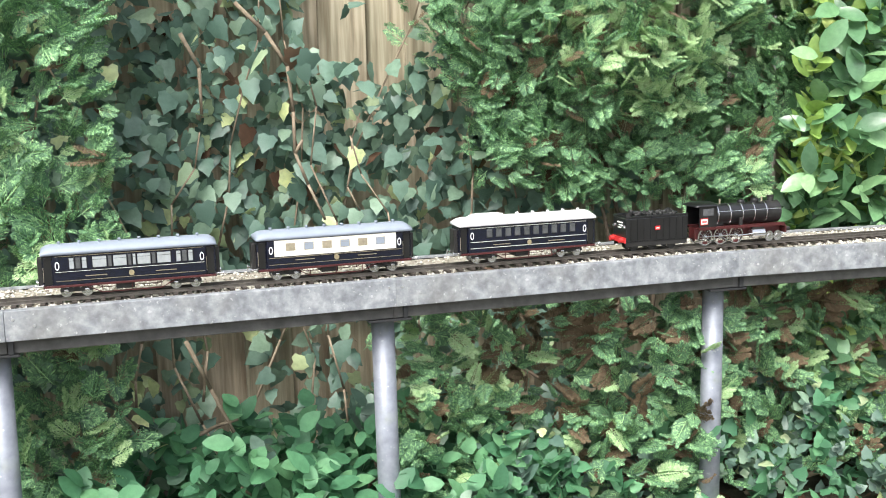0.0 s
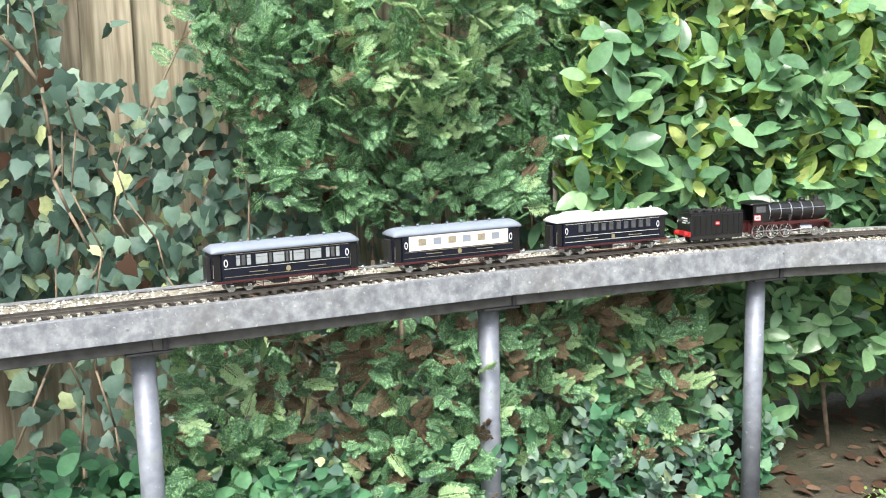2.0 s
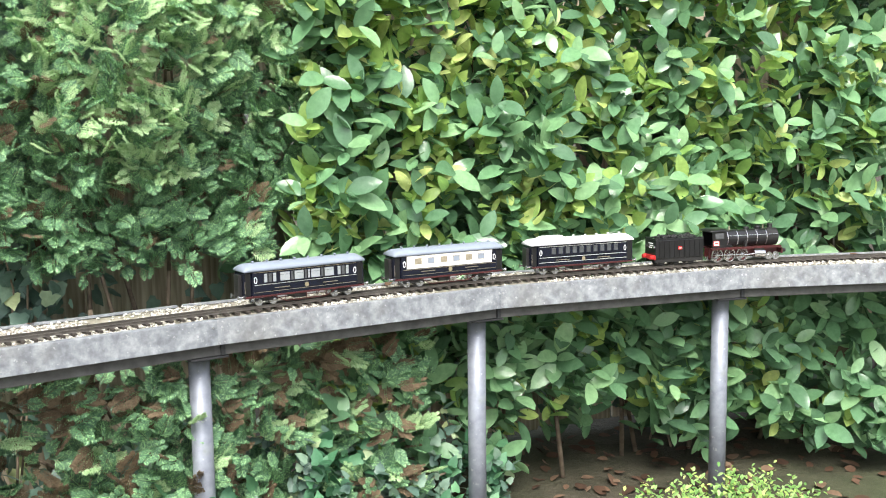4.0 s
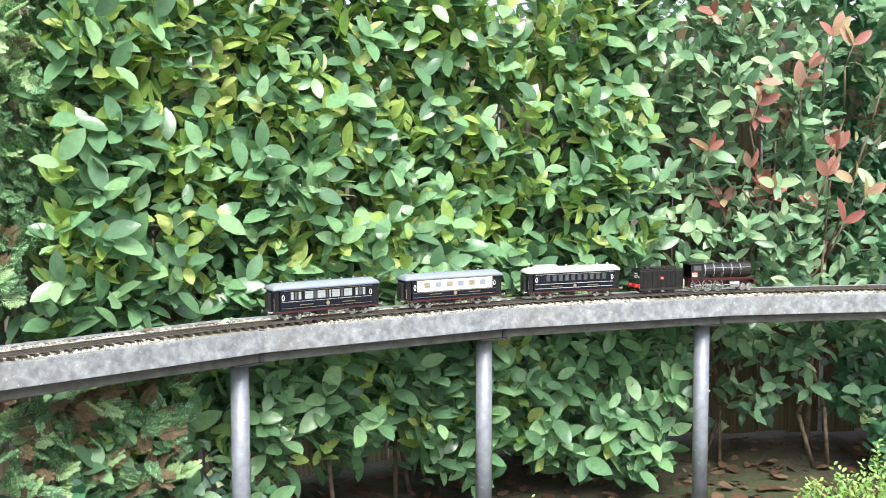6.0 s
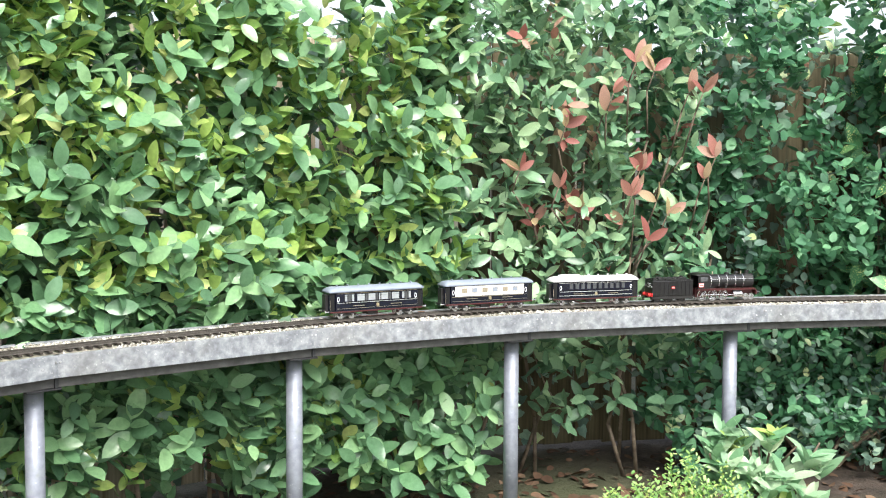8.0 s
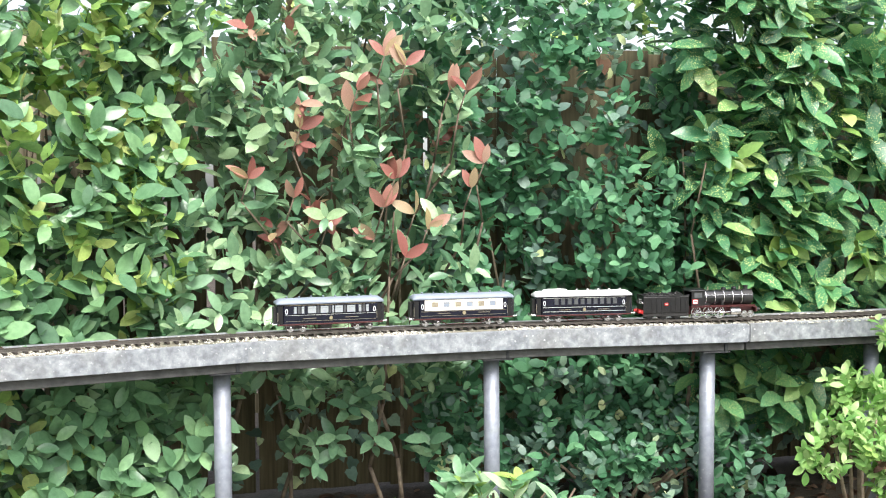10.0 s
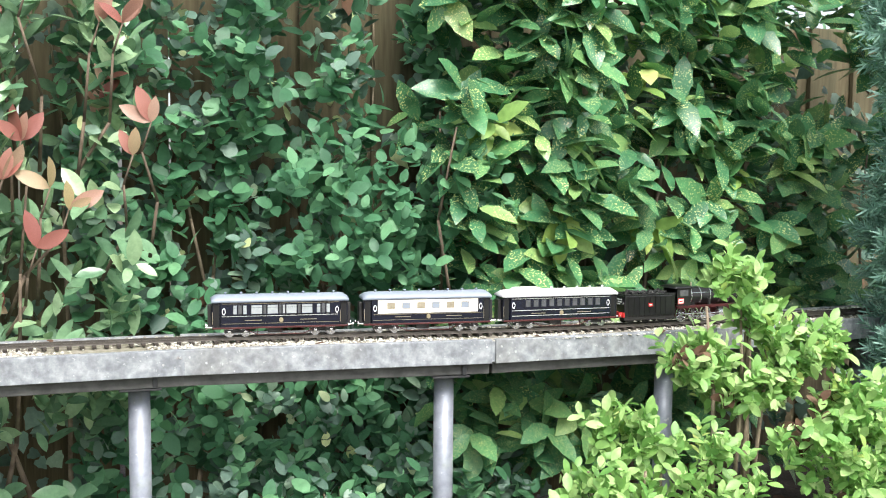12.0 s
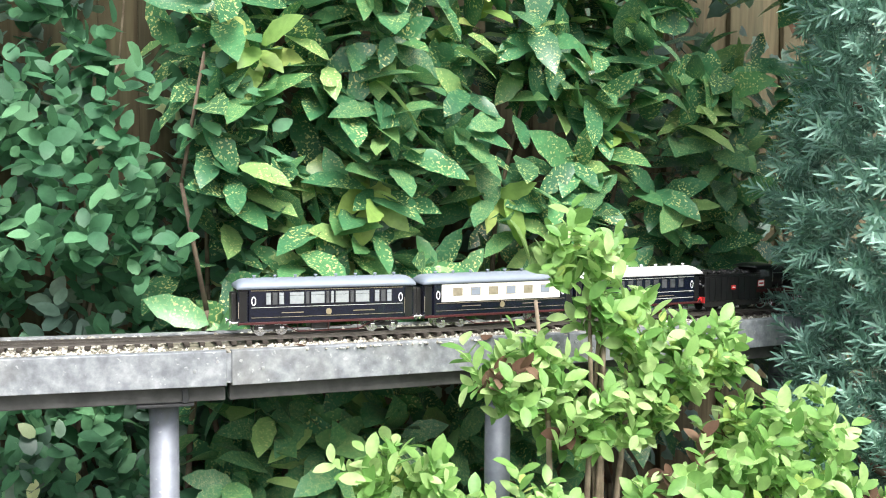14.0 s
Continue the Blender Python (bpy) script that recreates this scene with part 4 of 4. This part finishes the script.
def coach(label, roof_mat, panel, windows, glass, waist, lines, tall=0.0155):
    top = tagged(new("model_coach"), label, "model train coach", "coaches of the model train")
    a, w = CL / 2, 0.062
    boxed("body", (-a + 0.022, a - 0.022, -w / 2, w / 2, 0.0235, 0.0765), NAVY, top, 0.0012)
    for e in (-1, 1):
        x0, x1 = sorted((e * (a - 0.0225), e * (a - 0.003)))
        v = boxed("vestibule", (x0, x1, -w / 2 + 0.006, w / 2 - 0.006, 0.0215, 0.076), NAVY, top, 0.001, "recessed end vestibule")
        for sd in (-1, 1):
            xm = (x0 + x1) / 2
            boxed("door", (xm - 0.007, xm + 0.007, sd * (w / 2 - 0.006) - 0.0006, sd * (w / 2 - 0.006) + 0.0006, 0.024, 0.072), BLACK, v, 0.0004)
            boxed("grab_rail", (xm - 0.0086, xm - 0.0078, sd * (w / 2 - 0.004) - 0.0004, sd * (w / 2 - 0.004) + 0.0004, 0.030, 0.056), BRASS, v)
            bm = bmesh.new()
            xo = e * (a - 0.030)
            r = bmesh.ops.create_circle(bm, segments=18, radius=1, cap_ends=False)
            out = [q.co.copy() for q in r["verts"]]
            bm.free()
            bm = bmesh.new()
            ring = []
            for c in out:
                ring.append([bm.verts.new((xo + c.x * kx, sd * (w / 2 + 0.0005), 0.0575 + c.y * kz)) for kx, kz in ((0.0042, 0.0075), (0.0025, 0.0055))])
            for p, q in zip(ring, ring[1:] + ring[:1]):
                bm.faces.new((p[0], q[0], q[1], p[1]))
            part("oval_window_rim", bm, WHITE, top, "white oval window surround")
        boxed("gangway", tuple(sorted((e * (a - 0.003), e * (a + 0.006)))) + (-0.013, 0.013, 0.020, 0.070), MATT, top, 0.001, "black concertina gangway")
        for sd in (-1, 1):
            b = rodded("buffer", (e * (a - 0.004), sd * 0.021, 0.0225), (e * (a + 0.010), sd * 0.021, 0.0225), 0.0018, CHROME, top, n=10)
            rodded("buffer_head", (e * (a + 0.0095), sd * 0.021, 0.0225), (e * (a + 0.0112), sd * 0.021, 0.0225), 0.0052, CHROME, b, n=14)
        boxed("buffer_beam", tuple(sorted((e * (a - 0.006), e * (a - 0.003)))) + (-0.029, 0.029, 0.0185, 0.0265), MATT, top, 0.0006)
    part("roof", roof_mesh(bmesh.new(), -a + 0.001, a - 0.001, w, 0.0765, 0.0155), roof_mat, top, smooth=True)
    for i in range(8):
        x = -a + 0.035 + i * (CL - 0.07) / 7
        bm = bmesh.new()
        rod(bm, (x, -0.006, 0.090), (x, -0.006, 0.0955), 0.0022, 0.0022, 10)
        rod(bm, (x, -0.006, 0.0952), (x, -0.006, 0.0968), 0.0038, 0.003, 10)
        part("roof_vent", bm, roof_mat, top)
    for sd in (-1, 1):
        y = sd * (w / 2 + 0.0002)
        if panel:
            boxed("upper_panel", (-a + 0.037, a - 0.037, y - 0.0004, y + 0.0004, 0.0455, 0.0755), panel, top, 0, "cream upper side panel")
        for x0, x1, m in windows:
            f = boxed("window", (x0, x1, y - 0.0009, y + 0.0009, waist, waist + tall), glass[m], top, 0.0003)
            boxed("window_frame", (x0 - 0.0008, x1 + 0.0008, y - 0.0007, y + 0.0007, waist - 0.0008, waist + tall + 0.0008), BLACK if not panel else BLIND, f)
            boxed("transom", (x0, x1, y - 0.0012, y + 0.0012, waist + tall * 0.72, waist + tall * 0.75), BLACK if not panel else BLIND, f)
        for z, th, m in lines:
            boxed("lining", (-a + 0.026, a - 0.026, y - 0.0006, y + 0.0006, z, z + th), m, top)
        c = rodded("crest", (0.0, y, 0.0375), (0.0, y + sd * 0.0011, 0.0375), 0.0052, GOLD, top, n=16, label="round gilt crest")
        for x0 in (-0.085, 0.045):
            boxed("lettering_bar", (x0, x0 + 0.04, y - 0.0006, y + 0.0006, 0.037, 0.0382), GOLD, top)
        boxed("solebar", (-a + 0.004, a - 0.004, sd * 0.0295 - 0.0015, sd * 0.0295 + 0.0015, 0.0195, 0.0235), MAROON, top, 0.0005, "dark red solebar")
        bm = bmesh.new()
        rod(bm, (-0.055, sd * 0.026, 0.006), (0.055, sd * 0.026, 0.006), 0.0008, n=6)
        rod(bm, (-0.085, sd * 0.026, 0.0195), (-0.055, sd * 0.026, 0.006), 0.0008, n=6)
        rod(bm, (0.085, sd * 0.026, 0.0195), (0.055, sd * 0.026, 0.006), 0.0008, n=6)
        for x in (-0.055, 0.0, 0.055):
            rod(bm, (x, sd * 0.026, 0.006), (x, sd * 0.026, 0.0195), 0.0008, n=6)
        part("truss_rod", bm, MAROON, top)
    boxed("battery_box", (-0.03, 0.005, -0.022, 0.022, 0.009, 0.0205), MATT, top, 0.001)
    for x in (-a + 0.062, a - 0.062):
        bogie(top, x)
    return top


def spaced(pattern):
    out, x = [], -0.112
    for w, m in pattern:
        if m is not None:
            out.append((x, x + w, m))
        x += w + 0.0035
    return out


SLEEP = spaced([(0.008, 0), (0.008, 1), (0.008, 0), (0.004, None), (0.025, 0), (0.006, 1), (0.024, 0), (0.005, 1), (0.005, 0), (0.024, 0), (0.006, 1), (0.025, 0), (0.004, None), (0.008, 0), (0.008, 1), (0.008, 0)])
DINE = [(-0.103 + i * 0.0375, -0.085 + i * 0.0375, i % 2) for i in range(6)]
BAG = [(-0.100 + i * 0.022, -0.088 + i * 0.022, 1) for i in range(10)]

coach_rear = coach("navy blue model sleeping coach with pale blinds and grey roof", ROOFGREY, None, SLEEP, [CURTAIN, DARKGLASS], 0.0515,
                   [(0.0465, 0.0007, BUFF), (0.0305, 0.0006, GOLD), (0.0735, 0.0006, GOLD)], 0.0185)
coach_mid = coach("model dining coach, cream above navy blue, pale grey roof", ROOFGREY, CREAM, DINE, [BLIND, ROOFGREY], 0.0560,
                  [(0.0430, 0.0007, GOLD), (0.0305, 0.0006, GOLD)], 0.0125)
coach_front = coach("dark navy coach with pale lining and a white roof", ROOFWHITE, None, BAG, [DARKGLASS, DARKGLASS], 0.0535,
                    [(0.0445, 0.0010, BUFF), (0.0320, 0.0010, BUFF), (0.0720, 0.0007, BUFF)])
part("raised_roof", roof_mesh(bmesh.new(), -CL / 2 + 0.035, -CL / 2 + 0.115, 0.036, 0.088, 0.010), ROOFWHITE, coach_front, "raised white roof end", True)


def tender():
    top = tagged(new("model_tender"), "black ribbed model locomotive tender with red buffer beam", "model tender")
    a = 0.075
    boxed("tank", (-a, a, -0.030, 0.030, 0.020, 0.066), BLACK, top, 0.0015)
    for i in range(9):
        x = -a + 0.012 + i * 0.0157
        for sd in (-1, 1):
            boxed("rib", (x - 0.0008, x + 0.0008, sd * 0.0305 - 0.0008, sd * 0.0305 + 0.0008, 0.022, 0.0645), BLACK, top)
    bm = bmesh.new()
    for x0, x1, y0, y1 in ((-a, a, -0.031, -0.028), (-a, a, 0.028, 0.031), (-a, -a + 0.003, -0.028, 0.028)):
        box(bm, x0, x1, y0, y1, 0.0665, 0.0705, 0.0006)
    part("coaming", bm, BLACK, top)
    bm = bmesh.new()
    rng = random.Random(4)
    for _ in range(70):
        r = rng.uniform(0.003, 0.006)
        m = Matrix.Translation((rng.uniform(-0.045, 0.065), rng.uniform(-0.023, 0.023), 0.068 + rng.uniform(0, 0.004))) @ Matrix.Rotation(rng.uniform(0, 3), 4, "X")
        bmesh.ops.create_icosphere(bm, subdivisions=1, radius=r, matrix=m)
    part("coal_load", bm, COAL, top, "heap of black coal")["kind"] = "stuff"
    bm = bmesh.new()
    rod(bm, (-0.055, 0, 0.066), (-0.055, 0, 0.074), 0.008, n=16)
    part("filler_cap", bm, MATT, top)
    rodded("vent_pipe", (0.05, 0.012, 0.066), (0.05, 0.012, 0.078), 0.004, MATT, top, n=12)
    for sd in (-1, 1):
        p = boxed("number_plate", (-0.006, 0.006, sd * 0.0318 - 0.0006, sd * 0.0318 + 0.0006, 0.041, 0.049), RED, top, 0.0003, "small red plate with pale bars")
        boxed("plate_bar", (-0.004, 0.004, sd * 0.0326 - 0.0003, sd * 0.0326 + 0.0003, 0.044, 0.046), WHITE, p)
        boxed("frame", (-a, a, sd * 0.026 - 0.001, sd * 0.026 + 0.001, 0.010, 0.0205), MATT, top, 0.0005)
        rodded("buffer", (-a - 0.004, sd * 0.021, 0.0235), (-a - 0.013, sd * 0.021, 0.0235), 0.005, RED, top, n=14)
    boxed("buffer_beam", (-a - 0.004, -a, -0.031, 0.031, 0.018, 0.029), RED, top, 0.0008, "red rear buffer beam")
    pl = boxed("rear_plate", (-a - 0.001, -a, -0.020, 0.014, 0.046, 0.062), BLACK, top)
    for z, y0, y1 in ((0.058, -0.017, 0.008), (0.0525, -0.017, 0.002), (0.0475, -0.010, 0.006)):
        boxed("plate_bar", (-a - 0.0016, -a - 0.001, y0, y1, z - 0.0016, z + 0.0012), WHITE, pl)
    for y in (-0.024, 0.024):
        rodded("lamp", (-a - 0.004, y, 0.049), (-a, y, 0.049), 0.003, CHROME, top, n=12)
    for x in (-0.05, -0.005, 0.042):
        wheelset(top, x, 0.011)
    return top


def spoked(r, n=12):
    """A driving wheel with its rim, hub and spokes, lying in the plane of x and z."""
    bm = bmesh.new()
    seg = 28
    rings = []
    for i in range(seg):
        c, s = math.cos(6.2832 * i / seg), math.sin(6.2832 * i / seg)
        rings.append([bm.verts.new((rr * c, y, rr * s)) for rr, y in ((r, -0.0016), (r, 0.0016), (r * 0.84, 0.0016), (r * 0.84, -0.0016))])
    for p, q in zip(rings, rings[1:] + rings[:1]):
        for k in range(4):
            bm.faces.new((p[k], p[(k + 1) % 4], q[(k + 1) % 4], q[k]))
    for i in range(n):
        a = 6.2832 * i / n
        rod(bm, (0, 0, 0), (r * 0.86 * math.cos(a), 0, r * 0.86 * math.sin(a)), 0.0007, n=5)
    rod(bm, (0, -0.002, 0), (0, 0.002, 0), r * 0.2, n=12)
    rod(bm, (r * 0.45, -0.0035, 0), (r * 0.45, 0.0035, 0), 0.0016, n=8)
    bmesh.ops.recalc_face_normals(bm, faces=bm.faces)
    return bm


DRIVE_R, DRIVES = 0.0175, (-0.078, -0.040, -0.002)


def engine():
    top = tagged(new("model_steam_locomotive"), "black model steam locomotive with steel boiler bands and dark red frame", "model locomotive")
    a = 0.123
    bm = bmesh.new()
    rod(bm, (-0.055, 0, 0.058), (0.108, 0, 0.058), 0.0215, n=32)
    part("boiler", bm, BLACK, top, smooth=False)
    for x in (-0.046, -0.016, 0.014, 0.044, 0.074):
        rodded("boiler_band", (x - 0.0011, 0, 0.058), (x + 0.0011, 0, 0.058), 0.0219, CHROME, top, n=32)
    bm = bmesh.new()
    rod(bm, (0.078, 0, 0.058), (0.110, 0, 0.058), 0.0222, n=32)
    rod(bm, (0.110, 0, 0.058), (0.114, 0, 0.058), 0.019, 0.014, n=28)
    part("smokebox", bm, MATT, top)
    rodded("door_ring", (0.113, 0, 0.058), (0.1155, 0, 0.058), 0.004, CHROME, top, n=12)
    bm = bmesh.new()
    rod(bm, (0.094, 0, 0.078), (0.094, 0, 0.089), 0.007, 0.0062, 18)
    rod(bm, (0.094, 0, 0.088), (0.094, 0, 0.0905), 0.0078, n=18)
    part("chimney", bm, MATT, top)
    for x, h, m in ((0.055, 0.087, BLACK), (0.02, 0.085, BLACK)):
        bm = bmesh.new()
        rod(bm, (x, 0, 0.076), (x, 0, h - 0.003), 0.0085, n=18)
        bmesh.ops.create_uvsphere(bm, u_segments=16, v_segments=8, radius=0.0085, matrix=Matrix.Translation((x, 0, h - 0.003)) @ Matrix.Diagonal((1, 1, 0.5, 1)))
        part("dome", bm, m, top)
    for x in (-0.03, 0.075):
        rodded("safety_valve", (x, 0.004, 0.078), (x, 0.004, 0.088), 0.002, BRASS, top, n=10)
    for sd in (-1, 1):
        rodded("handrail", (-0.052, sd * 0.0235, 0.066), (0.106, sd * 0.0235, 0.066), 0.0007, CHROME, top, n=8)
    bm = bmesh.new()
    box(bm, -0.098, -0.055, -0.029, -0.027, 0.032, 0.078, 0.0005)
    box(bm, -0.098, -0.055, 0.027, 0.029, 0.032, 0.078, 0.0005)
    box(bm, -0.057, -0.055, -0.027, 0.027, 0.032, 0.078)
    cab = part("cab", bm, BLACK, top)
    part("cab_roof", roof_mesh(bmesh.new(), -0.108, -0.048, 0.060, 0.078, 0.008), BLACK, cab, "", True)
    for sd in (-1, 1):
        boxed("cab_window", (-0.090, -0.064, sd * 0.0285 - 0.0012, sd * 0.0285 + 0.0012, 0.060, 0.074), DARKGLASS, cab, 0.0004)
        p = boxed("cab_plate", (-0.094, -0.079, sd * 0.0298 - 0.0006, sd * 0.0298 + 0.0006, 0.044, 0.054), WHITE, cab, 0.0003, "white plate with a red border")
        boxed("plate_border", (-0.0955, -0.0775, sd * 0.0294 - 0.0004, sd * 0.0294 + 0.0004, 0.0425, 0.0555), RED, p)
        boxed("plate_bar", (-0.092, -0.081, sd * 0.0306 - 0.0003, sd * 0.0306 + 0.0003, 0.0475, 0.0505), RED, p)
        boxed("running_board", (-0.100, 0.112, sd * 0.026 - 0.006, sd * 0.026 + 0.006, 0.0345, 0.0375), MAROON, top, 0.0006, "dark red running board")
        boxed("valance", (-0.100, 0.112, sd * 0.0315 - 0.0007, sd * 0.0315 + 0.0007, 0.0325, 0.0380), MAROON, top)
        boxed("frame", (-0.100, 0.112, sd * 0.0115 - 0.001, sd * 0.0115 + 0.001, 0.012, 0.0345), MAROON, top, 0.0005)
        c = rodded("cylinder", (0.030, sd * 0.0265, 0.019), (0.062, sd * 0.0265, 0.019), 0.0095, CHROME, top, n=22, label="bright steel cylinder")
        rodded("valve_chest", (0.032, sd * 0.0265, 0.0305), (0.060, sd * 0.0265, 0.0305), 0.0045, MATT, c, n=14)
        rodded("piston_rod", (-0.002, sd * 0.0265, 0.0165), (0.032, sd * 0.0265, 0.0185), 0.0012, CHROME, c, n=8)
        boxed("coupling_rod", (DRIVES[0] - 0.004, DRIVES[2] + 0.004, sd * 0.0225 - 0.0008, sd * 0.0225 + 0.0008, 0.0165, 0.0190), CHROME, top, 0.0005, "bright steel coupling rod")
        rodded("air_pump", (0.004, sd * 0.028, 0.038), (0.004, sd * 0.028, 0.052), 0.004, MATT, top, n=12)
        rodded("buffer", (0.118, sd * 0.021, 0.0235), (0.130, sd * 0.021, 0.0235), 0.005, MATT, top, n=14)
        boxed("step", (-0.098, -0.086, sd * 0.029 - 0.003, sd * 0.029 + 0.003, 0.012, 0.0135), MATT, top)
    boxed("firebox", (-0.060, -0.030, -0.015, 0.015, 0.030, 0.050), BLACK, top, 0.002)
    boxed("buffer_beam", (0.114, 0.118, -0.031, 0.031, 0.017, 0.030), MAROON, top, 0.0008, "dark red front buffer beam")
    boxed("footplate", (0.106, 0.116, -0.031, 0.031, 0.030, 0.033), MAROON, top, 0.0006)
    wheels = []
    for x in DRIVES:
        for sd in (-1, 1):
            w = part("driving_wheel", spoked(DRIVE_R), CHROME, top, "spoked steel driving wheel")
            w.location = (x, sd * 0.0185, DRIVE_R)
            boxed("balance_weight", (-0.006, 0.006, -0.0012, 0.0012, -0.0145, -0.009), MAROON, w, 0.0005)
            wheels.append((w, x, sd))
    for x in (0.082, 0.103):
        wheelset(top, x, 0.0105, CHROME, "guide_wheel", 0.0185)
    boxed("guide_truck", (0.072, 0.112, -0.012, 0.012, 0.007, 0.016), MATT, top, 0.001)
    return top, wheels


tender_car = tender()
engine_car, engine_wheels = engine()

# ---- movement ----
# time, then the places along the line of the three coaches, tender and engine
RUN = [
    (0, -0.649, -0.258, 0.158, 0.461, 0.668),
    (0.5, -0.464, -0.073, 0.344, 0.647, 0.854),
    (1, -0.253, 0.138, 0.555, 0.859, 1.065),
    (1.5, -0.067, 0.328, 0.740, 1.043, 1.250),
    (2, 0.139, 0.537, 0.945, 1.247, 1.455),
    (2.5, 0.321, 0.723, 1.126, 1.428, 1.636),
    (3, 0.520, 0.925, 1.324, 1.626, 1.834),
    (3.5, 0.703, 1.107, 1.506, 1.808, 2.015),
    (6, 1.629, 2.030, 2.432, 2.732, 2.937),
    (6.5, 1.821, 2.221, 2.623, 2.923, 3.128),
    (7, 2.009, 2.403, 2.797, 3.092, 3.294),
    (7.5, 2.207, 2.595, 2.981, 3.271, 3.470),
    (10, 3.195, 3.603, 3.987, 4.255, 4.440),
    (10.5, 3.411, 3.801, 4.173, 4.437, 4.622),
    (11, 3.618, 3.993, 4.354, 4.614, 4.798),
    (11.5, 3.816, 4.178, 4.529, 4.785, 4.968),
    (12, 4.006, 4.356, 4.698, 4.950, 5.132),
    (12.5, 4.186, 4.528, 4.862, 5.111, 5.290),
    (13, 4.358, 4.694, 5.021, 5.265, 5.441),
    (13.5, 4.520, 4.852, 5.174, 5.415, 5.587),
    (14, 4.674, 5.005, 5.321, 5.559, 5.726),
]


def motions():
    ts = [r[0] for r in RUN]
    cols = list(zip(*RUN))
    step = [0.25 * i for i in range(57)]
    place = {}
    for t in step:
        place[t] = [float(np.interp(t, ts, c)) for c in cols[1:]]
    things = (coach_rear, coach_mid, coach_front, tender_car, engine_car)
    for k, thing in enumerate(things):
        size = (0.97, 0.97, 0.955, 1.01, 1.03)[k]
        thing.scale = (size, size, size * 1.1)
        rows = []
        for t in step:
            s = place[t][k]
            half = (0.10, 0.10, 0.10, 0.04, 0.06)[k]
            x0, y0, _ = spot(s - half, float(track_off(s - half)))
            x1, y1, _ = spot(s + half, float(track_off(s + half)))
            m = Matrix.Translation(((float(x0) + float(x1)) / 2, (float(y0) + float(y1)) / 2, RAILTOP)) @ Matrix.Rotation(math.atan2(y1 - y0, x1 - x0), 4, "Z")
            rows.append((t, m))
        walk(thing, rows)
    fine = [i / 15 for i in range(211)]
    for w, x, sd in engine_wheels:
        walk(w, [(t, Matrix.Translation((x, sd * 0.0185, DRIVE_R)) @ Matrix.Rotation(float(np.interp(t, ts, cols[5]) - cols[5][0]) / DRIVE_R + (0.8 if sd > 0 else 0), 4, "Y")) for t in fine])


motions()
